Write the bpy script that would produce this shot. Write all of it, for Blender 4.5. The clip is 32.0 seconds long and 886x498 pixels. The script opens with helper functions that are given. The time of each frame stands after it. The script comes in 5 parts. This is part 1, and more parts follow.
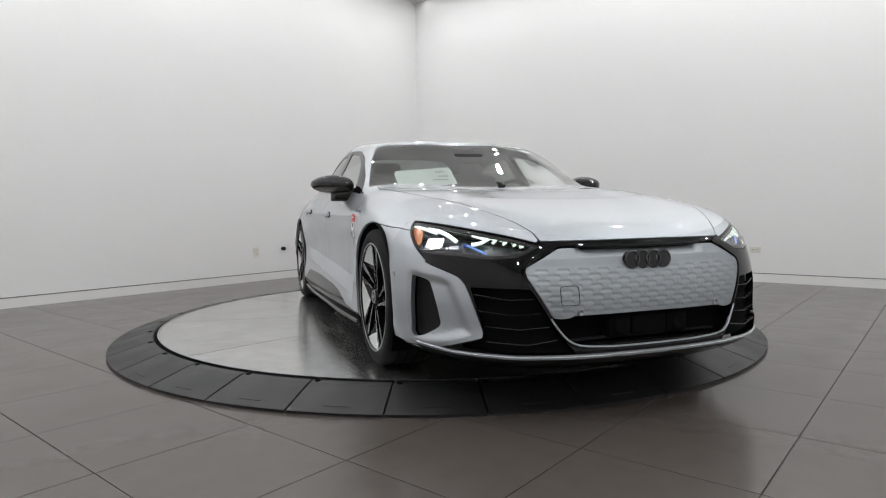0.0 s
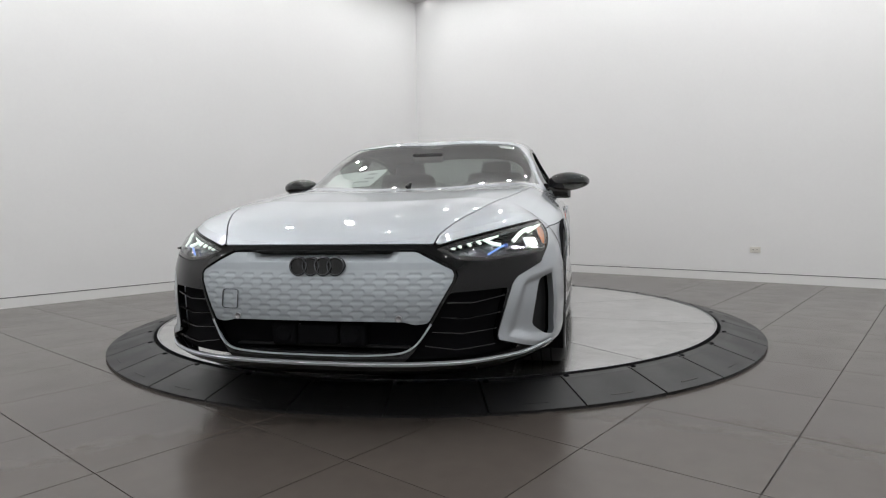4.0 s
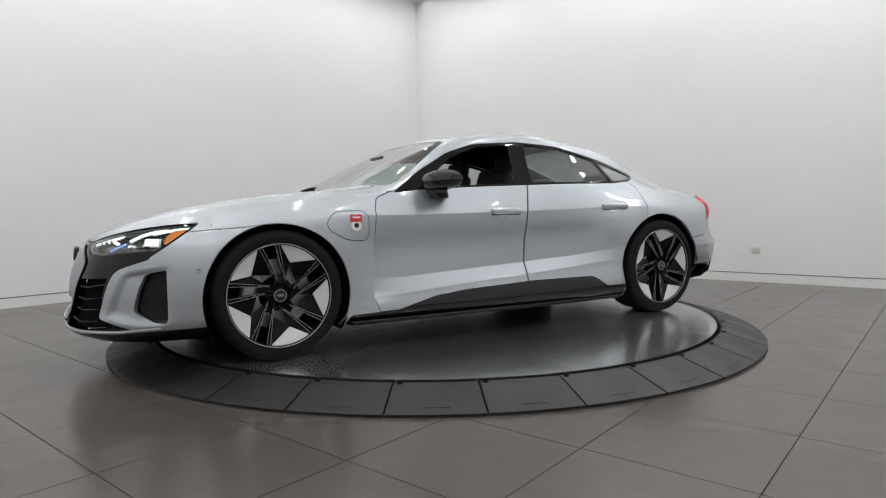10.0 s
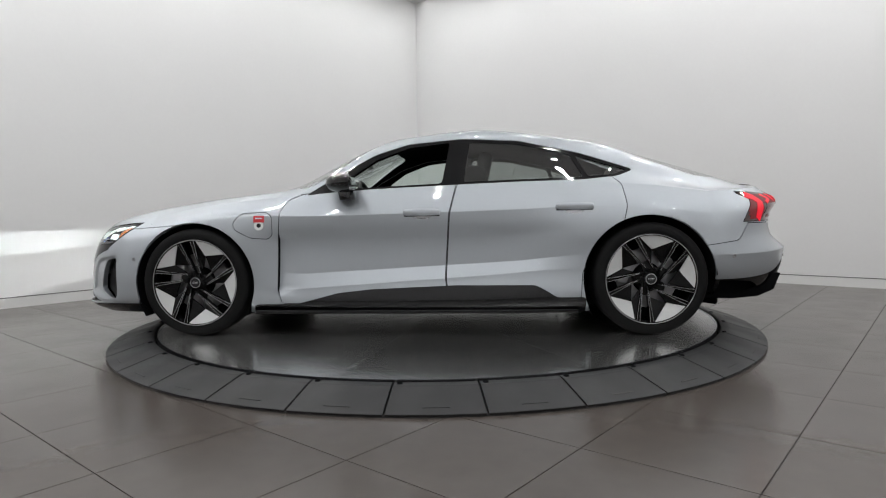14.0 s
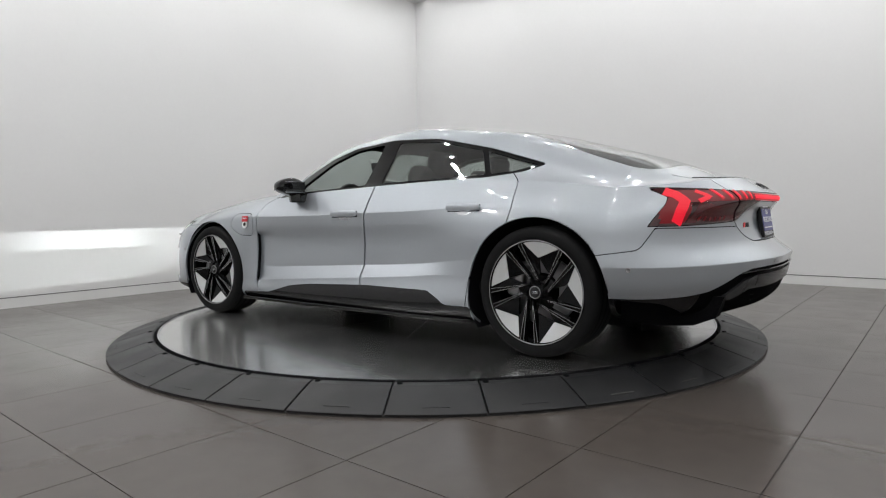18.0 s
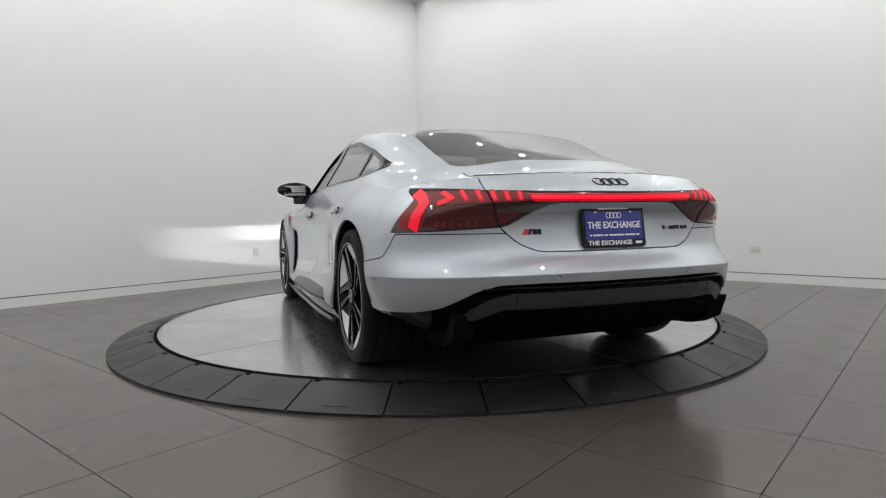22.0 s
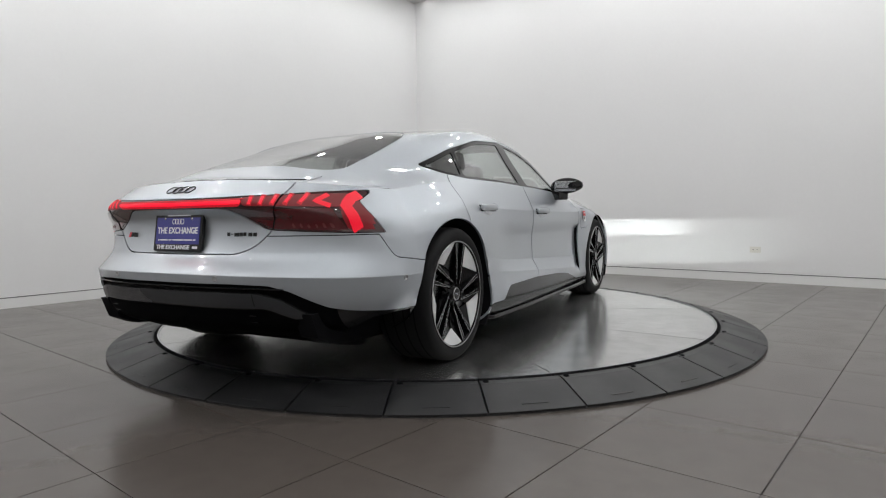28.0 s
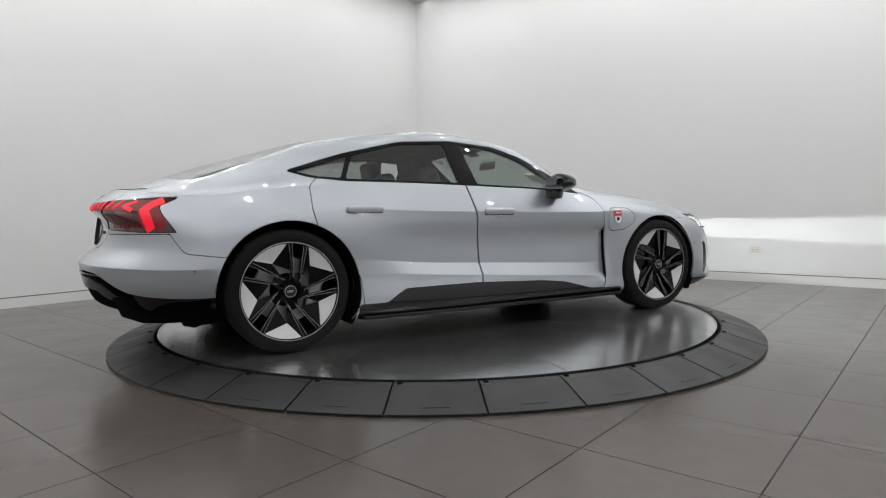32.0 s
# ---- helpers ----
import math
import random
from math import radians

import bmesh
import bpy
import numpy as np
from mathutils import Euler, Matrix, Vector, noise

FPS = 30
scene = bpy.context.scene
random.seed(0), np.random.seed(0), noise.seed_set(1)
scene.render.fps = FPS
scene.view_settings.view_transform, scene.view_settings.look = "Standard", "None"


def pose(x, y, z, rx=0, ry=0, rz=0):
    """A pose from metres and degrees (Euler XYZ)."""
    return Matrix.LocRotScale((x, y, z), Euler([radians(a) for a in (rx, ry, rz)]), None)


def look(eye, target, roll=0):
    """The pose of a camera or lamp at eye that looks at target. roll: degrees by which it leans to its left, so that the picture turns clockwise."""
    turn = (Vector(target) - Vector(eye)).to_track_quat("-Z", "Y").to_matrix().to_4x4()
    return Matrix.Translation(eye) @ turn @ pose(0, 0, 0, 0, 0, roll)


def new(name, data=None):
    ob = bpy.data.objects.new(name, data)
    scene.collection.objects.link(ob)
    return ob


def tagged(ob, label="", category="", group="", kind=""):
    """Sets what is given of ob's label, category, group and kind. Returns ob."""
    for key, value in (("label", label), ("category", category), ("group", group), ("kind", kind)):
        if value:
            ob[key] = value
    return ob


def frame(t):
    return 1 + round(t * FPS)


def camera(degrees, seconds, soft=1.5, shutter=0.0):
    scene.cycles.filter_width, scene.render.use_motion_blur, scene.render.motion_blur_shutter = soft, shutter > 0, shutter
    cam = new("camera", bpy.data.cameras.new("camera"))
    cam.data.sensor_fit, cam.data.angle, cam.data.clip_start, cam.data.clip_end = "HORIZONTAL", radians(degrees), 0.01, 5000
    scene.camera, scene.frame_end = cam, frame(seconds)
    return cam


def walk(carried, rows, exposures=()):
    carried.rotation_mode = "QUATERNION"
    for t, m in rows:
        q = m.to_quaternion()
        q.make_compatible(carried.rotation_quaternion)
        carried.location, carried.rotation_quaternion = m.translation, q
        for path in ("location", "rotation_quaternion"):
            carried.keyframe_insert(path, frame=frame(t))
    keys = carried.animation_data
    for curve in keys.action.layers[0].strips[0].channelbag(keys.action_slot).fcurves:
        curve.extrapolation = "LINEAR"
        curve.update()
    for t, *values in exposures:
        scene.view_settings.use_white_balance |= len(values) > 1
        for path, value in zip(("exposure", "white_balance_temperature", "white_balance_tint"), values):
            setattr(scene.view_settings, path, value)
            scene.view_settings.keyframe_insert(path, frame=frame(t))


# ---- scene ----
# camera on a tripod, standing still
cam = camera(71.92, 32.0, soft=1.15)
EYE = (0.0, -4.850, 0.8597)
VIEW = look(EYE, (0.0391, -0.8575, 0.6247), roll=-0.877)
walk(cam, [(0, VIEW), (32, VIEW)], exposures=[(0, 0.0), (9, 0.0), (13, -0.1), (32, -0.1)])

# heading of the car on the turntable (degrees), about even clockwise turning
CAR_AHEAD = 0.021     # and lengthways
CAR_OFF = 0.063      # sideways offset of the car on the disc
DISC_Z = 0.0815        # height of the disc
HEADING = [(0, 289.60), (1, 281.65), (2, 273.67), (3, 265.72), (4, 257.28), (6, 240.93), (8, 224.62), (10, 208.34), (12, 192.07), (14, 175.80),
           (16, 159.52), (18, 143.22), (20, 126.90), (22, 110.53), (24, 94.11), (26, 77.63), (28, 61.08), (30, 44.44), (32, 27.70)]

# room light: even white daylight-coloured downlights in a closed room
world = bpy.data.worlds.new("world")
scene.world = world
world.use_nodes = True
world.node_tree.nodes["Background"].inputs["Color"].default_value = (0.9, 0.95, 1.0, 1)
world.node_tree.nodes["Background"].inputs["Strength"].default_value = 0.02

# room frame: U along one wall to the far corner, V along the other away from it
TURN = radians(49.69)
UU = Vector((math.cos(TURN), math.sin(TURN), 0))
VV = Vector((math.sin(TURN), -math.cos(TURN), 0))
U1, V0, U0, V1 = 4.105, -3.874, -6.4, 6.6
CEIL = 4.377


def room_pt(u, v, z=0.0):
    return UU * u + VV * v + Vector((0, 0, z))


# ---- materials ----
def material(name, color, rough=0.5, metal=0.0, coat=0.0, grain=0.0, grain_scale=60.0, bump=0.0, bump_scale=200.0, rough_var=0.0, spec=0.5, random_tone=0.0):
    """A principled material with tone variation at two scales, roughness variation and fine relief."""
    m = bpy.data.materials.new(name)
    m.use_nodes = True
    nt = m.node_tree
    b = nt.nodes["Principled BSDF"]
    b.inputs["Base Color"].default_value = (*color, 1)
    b.inputs["Roughness"].default_value = rough
    b.inputs["Metallic"].default_value = metal
    b.inputs["Coat Weight"].default_value = coat
    b.inputs["Coat Roughness"].default_value = 0.03
    b.inputs["Specular IOR Level"].default_value = spec
    co = nt.nodes.new("ShaderNodeTexCoord")
    if grain or random_tone:
        n1, n2 = nt.nodes.new("ShaderNodeTexNoise"), nt.nodes.new("ShaderNodeTexNoise")
        n1.inputs["Scale"].default_value, n2.inputs["Scale"].default_value = grain_scale, grain_scale * 0.06
        n1.inputs["Detail"].default_value = n2.inputs["Detail"].default_value = 3
        add = nt.nodes.new("ShaderNodeMath")
        add.operation = "ADD"
        for n, k in ((n1, 0), (n2, 1)):
            nt.links.new(co.outputs["Object"], n.inputs["Vector"])
            nt.links.new(n.outputs["Fac"], add.inputs[k])
        rng = nt.nodes.new("ShaderNodeMapRange")
        rng.inputs["From Min"].default_value, rng.inputs["From Max"].default_value = 0.6, 1.4
        rng.inputs["To Min"].default_value, rng.inputs["To Max"].default_value = 1 - grain, 1 + grain
        nt.links.new(add.outputs[0], rng.inputs["Value"])
        val = rng.outputs["Result"]
        if random_tone:
            info, r2, mul = nt.nodes.new("ShaderNodeObjectInfo"), nt.nodes.new("ShaderNodeMapRange"), nt.nodes.new("ShaderNodeMath")
            r2.inputs["To Min"].default_value, r2.inputs["To Max"].default_value = 1 - random_tone, 1 + random_tone
            mul.operation = "MULTIPLY"
            nt.links.new(info.outputs["Random"], r2.inputs["Value"])
            nt.links.new(val, mul.inputs[0])
            nt.links.new(r2.outputs["Result"], mul.inputs[1])
            val = mul.outputs[0]
        hsv = nt.nodes.new("ShaderNodeHueSaturation")
        hsv.inputs["Color"].default_value = (*color, 1)
        nt.links.new(val, hsv.inputs["Value"])
        nt.links.new(hsv.outputs["Color"], b.inputs["Base Color"])
    if rough_var:
        n3, r3 = nt.nodes.new("ShaderNodeTexNoise"), nt.nodes.new("ShaderNodeMapRange")
        n3.inputs["Scale"].default_value, n3.inputs["Detail"].default_value = 3.0, 6
        r3.inputs["From Min"].default_value, r3.inputs["From Max"].default_value = 0.3, 0.7
        r3.inputs["To Min"].default_value, r3.inputs["To Max"].default_value = max(0.02, rough - rough_var), rough + rough_var
        nt.links.new(co.outputs["Object"], n3.inputs["Vector"])
        nt.links.new(n3.outputs["Fac"], r3.inputs["Value"])
        nt.links.new(r3.outputs["Result"], b.inputs["Roughness"])
    if bump:
        n4, bp = nt.nodes.new("ShaderNodeTexNoise"), nt.nodes.new("ShaderNodeBump")
        n4.inputs["Scale"].default_value, n4.inputs["Detail"].default_value = bump_scale, 4
        bp.inputs["Strength"].default_value, bp.inputs["Distance"].default_value = bump, 0.002
        nt.links.new(co.outputs["Object"], n4.inputs["Vector"])
        nt.links.new(n4.outputs["Fac"], bp.inputs["Height"])
        nt.links.new(bp.outputs["Normal"], b.inputs["Normal"])
    return m


def glow(name, color, strength, base=None):
    m = bpy.data.materials.new(name)
    m.use_nodes = True
    b = m.node_tree.nodes["Principled BSDF"]
    b.inputs["Base Color"].default_value = (*(base or color), 1)
    b.inputs["Emission Color"].default_value = (*color, 1)
    b.inputs["Emission Strength"].default_value = strength
    return m


def glass(name, tint=(1, 1, 1), rough=0.0, least=0.08, power=3.4):
    """Thin tinted pane: clear straight through, mirror-like at the surface, more so when seen flat."""
    m = bpy.data.materials.new(name)
    m.use_nodes = True
    nt = m.node_tree
    nt.nodes.remove(nt.nodes["Principled BSDF"])
    tr, gl, mix, lw, pw, rg = (nt.nodes.new("ShaderNode" + k) for k in ("BsdfTransparent", "BsdfGlossy", "MixShader", "LayerWeight", "Math", "MapRange"))
    tr.inputs["Color"].default_value = (*tint, 1)
    gl.inputs["Roughness"].default_value = rough
    lw.inputs["Blend"].default_value = 0.5
    pw.operation = "POWER"
    pw.inputs[1].default_value = power
    rg.inputs["To Min"].default_value, rg.inputs["To Max"].default_value = least, 1.0
    nt.links.new(lw.outputs["Facing"], pw.inputs[0])
    nt.links.new(pw.outputs[0], rg.inputs["Value"])
    nt.links.new(rg.outputs["Result"], mix.inputs[0])
    nt.links.new(tr.outputs[0], mix.inputs[1])
    nt.links.new(gl.outputs[0], mix.inputs[2])
    nt.links.new(mix.outputs[0], nt.nodes["Material Output"].inputs["Surface"])
    return m


WALL = material("wall_paint", (0.80, 0.80, 0.80), 0.6, grain=0.012, grain_scale=30, bump=0.08, bump_scale=300, spec=0.3)
CEILING = material("ceiling_paint", (0.82, 0.82, 0.82), 0.8, grain=0.01, spec=0.2)
BASE = material("baseboard_paint", (0.78, 0.78, 0.77), 0.45, grain=0.015)
GAPDARK = material("shadow_gap", (0.16, 0.16, 0.16), 0.8, grain=0.05)
TILE = material("floor_tile", (0.087, 0.075, 0.067), 0.21, grain=0.07, grain_scale=9, bump=0.05, bump_scale=140, rough_var=0.03, random_tone=0.03)
WORN = material("worn_rubber", (0.06, 0.058, 0.055), 0.7, grain=0.3, grain_scale=200)
GROUT = material("grout", (0.045, 0.039, 0.035), 0.9, grain=0.1)
RUBBER = material("ramp_rubber", (0.0125, 0.0127, 0.0138), 0.50, grain=0.12, grain_scale=120, bump=0.12, bump_scale=500, rough_var=0.08, random_tone=0.08)
RUBBER_EDGE = material("rubber_edge", (0.012, 0.012, 0.013), 0.6, grain=0.1)
SHIELD = material("satin_silver_shield", (0.345, 0.375, 0.400), 0.50, metal=0.70, coat=0.0, spec=0.3, grain=0.02, grain_scale=600)
PAINT = material("silver_paint", (0.434, 0.464, 0.498), 0.43, metal=0.80, coat=1.0, grain=0.015, grain_scale=900)
MASK = material("black_gloss_mask", (0.003, 0.003, 0.0035), 0.035, coat=0.0, spec=0.32, grain=0.05)
BLACK = material("gloss_black", (0.005, 0.005, 0.006), 0.08, coat=0.0, grain=0.1)
DARK = material("satin_black_plastic", (0.011, 0.011, 0.012), 0.5, grain=0.1, spec=0.3, bump=0.1, bump_scale=600)
VOID = material("dark_underbody", (0.005, 0.005, 0.006), 0.9, grain=0.1, spec=0.08)
TYRE = material("tyre_rubber", (0.006, 0.006, 0.0065), 0.7, spec=0.2, grain=0.12, grain_scale=80, bump=0.15, bump_scale=300)
RIM = material("wheel_black", (0.0035, 0.0035, 0.004), 0.14, metal=0.0, coat=0.0, spec=0.2, grain=0.06)
MACHINED = material("machined_aluminium", (0.50, 0.51, 0.53), 0.25, metal=0.95, grain=0.04)
BLADE = material("aero_insert", (0.66, 0.67, 0.67), 0.42, metal=0.25, coat=0.3, grain=0.03)
DARKCHROME = material("dark_chrome", (0.085, 0.088, 0.095), 0.22, metal=0.9, grain=0.05)
BAND = material("grey_gloss_plastic", (0.030, 0.031, 0.034), 0.22, grain=0.05)
CHROME = material("satin_chrome", (0.62, 0.63, 0.66), 0.22, metal=1.0, grain=0.02)
STEEL = material("disc_steel", (0.35, 0.35, 0.36), 0.4, metal=0.9, grain=0.08)
SEAT = material("seat_leather", (0.014, 0.014, 0.015), 0.55, grain=0.1, bump=0.2, bump_scale=250)
TRIM = material("cabin_trim", (0.02, 0.02, 0.021), 0.6, grain=0.1, bump=0.1)
PLASTIC_W = material("white_plastic", (0.70, 0.68, 0.63), 0.4, grain=0.02)
PAPER = material("white_paper", (0.75, 0.77, 0.76), 0.7, grain=0.02)
PAPERBAR = material("grey_print", (0.28, 0.30, 0.31), 0.7, grain=0.05)
REDPRINT = material("red_print", (0.62, 0.035, 0.045), 0.5, grain=0.04)
BLUE = material("blue_plate", (0.026, 0.028, 0.24), 0.4, coat=0.3, grain=0.05)
PRINT_W = material("white_print", (0.75, 0.76, 0.80), 0.5, grain=0.03)
AMBER = material("amber_lens", (0.60, 0.17, 0.008), 0.15, coat=0.6, grain=0.1)
REDGLASS = material("red_lens_dark", (0.040, 0.004, 0.006), 0.08, coat=1.0, grain=0.08)
REDLENS = material("red_lens", (0.085, 0.004, 0.008), 0.08, coat=1.0, grain=0.08)
REDBAR = glow("red_lit", (1.0, 0.006, 0.036), 1.05, (0.25, 0.003, 0.008))
REDMID = glow("red_glow", (1.0, 0.002, 0.022), 0.42, (0.12, 0.003, 0.006))
REDSOFT = glow("red_chevron", (1.0, 0.003, 0.030), 0.72, (0.2, 0.003, 0.007))
REDTICK = glow("red_tick", (1.0, 0.002, 0.02), 0.05, (0.05, 0.004, 0.006))
DRL = glow("white_lit", (0.86, 1.0, 0.92), 0.8)
BLUELIT = glow("blue_lit", (0.25, 0.45, 1.0), 0.55, (0.05, 0.12, 0.4))
LAMPLIT = glow("projector_lit", (0.9, 1.0, 1.0), 1.25)
BEAM = glow("low_beam", (0.93, 1.0, 0.98), 1100000.0)
BEAM_HOT = glow("low_beam_centre", (0.93, 1.0, 1.0), 6000000.0)
LENS = material("lamp_chrome_dark", (0.06, 0.065, 0.072), 0.2, metal=0.85, grain=0.3, grain_scale=40)
BLUELENS = material("blue_projector", (0.05, 0.12, 0.5), 0.1, metal=0.5, coat=1.0, grain=0.2)
CLEAR = glass("clear_lens", least=0.05)
SCREEN = glass("windscreen_glass", (0.77, 0.87, 0.82), least=0.16, power=2.2)
TINT = glass("tinted_glass", (0.62, 0.66, 0.64), least=0.20)
REARG = glass("rear_glass", (0.78, 0.85, 0.82), least=0.22, power=2.0)
DOWNLIGHT = glow("downlight_lens", (1.0, 0.98, 0.95), 60.0)
DOWNLIGHT_DIM = glow("downlight_lens_dim", (1.0, 0.98, 0.95), 5.0)
REDDIM = glow("red_half_lit", (1.0, 0.002, 0.02), 0.11, (0.05, 0.004, 0.006))


def brushed(name, tone, rough, scuff):
    """Aluminium plate brushed along its own x, with fine streaks, cloudy scuffs and scratches."""
    m = bpy.data.materials.new(name)
    m.use_nodes = True
    nt = m.node_tree
    b = nt.nodes["Principled BSDF"]
    b.inputs["Metallic"].default_value = 0.95
    b.inputs["Anisotropic"].default_value = 0.6
    b.inputs["Roughness"].default_value = rough
    co, mp, streak, cloud, fine, add, rg, hsv, ax, tw, mx = (nt.nodes.new("ShaderNode" + k) for k in (
        "TexCoord", "Mapping", "TexNoise", "TexNoise", "TexNoise", "Math", "MapRange", "HueSaturation", "CombineXYZ", "VectorTransform", "Math"))
    mp.inputs["Scale"].default_value = (0.9, 14, 1)
    streak.inputs["Scale"].default_value, streak.inputs["Detail"].default_value = 1.0, 4
    cloud.inputs["Scale"].default_value, cloud.inputs["Detail"].default_value = 1.9, 3
    cloud.inputs["Roughness"].default_value, cloud.inputs["Distortion"].default_value = 0.5, 0.6
    fine.inputs["Scale"].default_value, fine.inputs["Detail"].default_value = 9.0, 2
    nt.links.new(co.outputs["Object"], mp.inputs["Vector"])
    nt.links.new(mp.outputs["Vector"], streak.inputs["Vector"])
    for n in (cloud, fine):
        nt.links.new(co.outputs["Object"], n.inputs["Vector"])
    add.operation = "ADD"
    mx.operation = "MULTIPLY_ADD"
    mx.inputs[1].default_value = 0.45
    nt.links.new(streak.outputs["Fac"], mx.inputs[0])
    nt.links.new(fine.outputs["Fac"], mx.inputs[2])
    nt.links.new(mx.outputs[0], add.inputs[0])
    nt.links.new(cloud.outputs["Fac"], add.inputs[1])
    rg.inputs["From Min"].default_value, rg.inputs["From Max"].default_value = 0.9, 1.5
    rg.inputs["To Min"].default_value, rg.inputs["To Max"].default_value = 1 - scuff, 1 + scuff
    nt.links.new(add.outputs[0], rg.inputs["Value"])
    hsv.inputs["Color"].default_value = (tone, tone, tone * 0.985, 1)
    nt.links.new(rg.outputs["Result"], hsv.inputs["Value"])
    nt.links.new(hsv.outputs["Color"], b.inputs["Base Color"])
    # the gloss spreads across the brushing
    ax.inputs["Y"].default_value = 1.0
    tw.vector_type, tw.convert_from, tw.convert_to = "VECTOR", "OBJECT", "WORLD"
    nt.links.new(ax.outputs[0], tw.inputs["Vector"])
    nt.links.new(tw.outputs["Vector"], b.inputs["Tangent"])
    return m


ALU = brushed("brushed_aluminium", 0.62, 0.20, 0.16)


# ---- building helpers ----
def mesh_ob(name, verts, faces, mat, parent=None, smooth=False, normals=None, label=""):
    me = bpy.data.meshes.new(name)
    me.from_pydata([tuple(v) for v in verts], [], [tuple(int(i) for i in f) for f in faces])
    me.materials.append(mat)
    if smooth:
        me.polygons.foreach_set("use_smooth", [True] * len(me.polygons))
    me.update()
    if normals is not None:
        me.normals_split_custom_set_from_vertices([tuple(n) for n in normals])
    ob = new(name, me)
    if parent is not None:
        ob.parent = parent
    if label:
        tagged(ob, label)
    return ob


def part(name, bm, mat, parent, label="", smooth=False):
    me = bpy.data.meshes.new(name)
    bm.normal_update()
    bm.to_mesh(me)
    bm.free()
    me.materials.append(mat)
    if smooth:
        me.polygons.foreach_set("use_smooth", [True] * len(me.polygons))
    ob = new(name, me)
    if parent is not None:
        ob.parent = parent
    if label:
        tagged(ob, label)
    return ob


def slab(bm, corners, z0, z1, bevel=0.0):
    """A prism over a polygon of (x, y) corners."""
    lo = [bm.verts.new((x, y, z0)) for x, y in corners]
    hi = [bm.verts.new((x, y, z1)) for x, y in corners]
    n = len(corners)
    bm.faces.new(hi)
    bm.faces.new(lo[::-1])
    for i in range(n):
        bm.faces.new((lo[i], lo[(i + 1) % n], hi[(i + 1) % n], hi[i]))
    bmesh.ops.recalc_face_normals(bm, faces=bm.faces[:])
    if bevel:
        bmesh.ops.bevel(bm, geom=bm.edges[:], offset=bevel, segments=2, affect="EDGES", profile=0.6)
    return bm


def block(center, size, m=None, bevel=0.0):
    """A rounded box."""
    bm = bmesh.new()
    bmesh.ops.create_cube(bm, size=1.0)
    bmesh.ops.scale(bm, vec=size, verts=bm.verts[:])
    if bevel:
        bmesh.ops.bevel(bm, geom=bm.edges[:], offset=bevel, segments=3, affect="EDGES", profile=0.6)
    if m is not None:
        bmesh.ops.transform(bm, matrix=m, verts=bm.verts[:])
    bmesh.ops.translate(bm, vec=center, verts=bm.verts[:])
    return bm


def lathe(profile, steps=64, axis="y"):
    """A turned body from (radius, along) pairs about an axis."""
    bm = bmesh.new()
    rings = []
    for r, a in profile:
        ring = []
        for k in range(steps):
            w = 2 * math.pi * k / steps
            c, s = r * math.cos(w), r * math.sin(w)
            ring.append(bm.verts.new((c, a, s) if axis == "y" else (c, s, a)))
        rings.append(ring)
    for a, b in zip(rings, rings[1:]):
        for k in range(steps):
            bm.faces.new((a[k], a[(k + 1) % steps], b[(k + 1) % steps], b[k]))
    bmesh.ops.recalc_face_normals(bm, faces=bm.faces[:])
    return bm


# ---- room ----
floor = part("floor", slab(bmesh.new(), [room_pt(u, v).xy for u, v in ((U0, V0), (U1, V0), (U1, V1), (U0, V1))], -0.2, -0.004), GROUT, None)
tagged(floor, "grey-brown matt porcelain tile floor with thin dark joints", "floor", kind="structure")


def wall_slab(name, u0, u1, v0, v1, mat, z0, z1, label, category="wall"):
    ob = part(name, slab(bmesh.new(), [room_pt(u, v).xy for u, v in ((u0, v0), (u1, v0), (u1, v1), (u0, v1))], z0, z1), mat, None)
    return tagged(ob, label, category, kind="structure")


TH = 0.2
wall_slab("wall_west", U0 - TH, U1 + TH, V0 - TH, V0, WALL, 0.107, CEIL + 0.3, "plain white painted studio wall")
wall_slab("wall_north", U1, U1 + TH, V0, V1 + TH, WALL, 0.107, CEIL + 0.3, "plain white painted studio wall")
wall_slab("wall_east", U0 - TH, U1, V1, V1 + TH, WALL, -0.2, CEIL + 0.3, "plain white painted studio wall")
wall_slab("wall_south", U0 - TH, U0, V0, V1, WALL, -0.2, CEIL + 0.3, "plain white painted studio wall")
# recessed joint and flush baseboard under the two far walls
wall_slab("trim", U0 - TH, U1 + TH, V0 - TH, V0 - 0.012, GAPDARK, 0.097, 0.107, "dark recessed shadow joint above the baseboard", "trim")
wall_slab("trim", U1 + 0.012, U1 + TH, V0, V1 + TH, GAPDARK, 0.097, 0.107, "dark recessed shadow joint above the baseboard", "trim")
wall_slab("baseboard", U0 - TH, U1 + TH, V0 - TH, V0, BASE, -0.2, 0.097, "flush white painted baseboard", "baseboard")
wall_slab("baseboard", U1, U1 + TH, V0, V1 + TH, BASE, -0.2, 0.097, "flush white painted baseboard", "baseboard")
wall_slab("ceiling", U0 - TH, U1 + TH, V0 - TH, V1 + TH, CEILING, CEIL, CEIL + 0.2, "flat light grey painted ceiling", "ceiling")


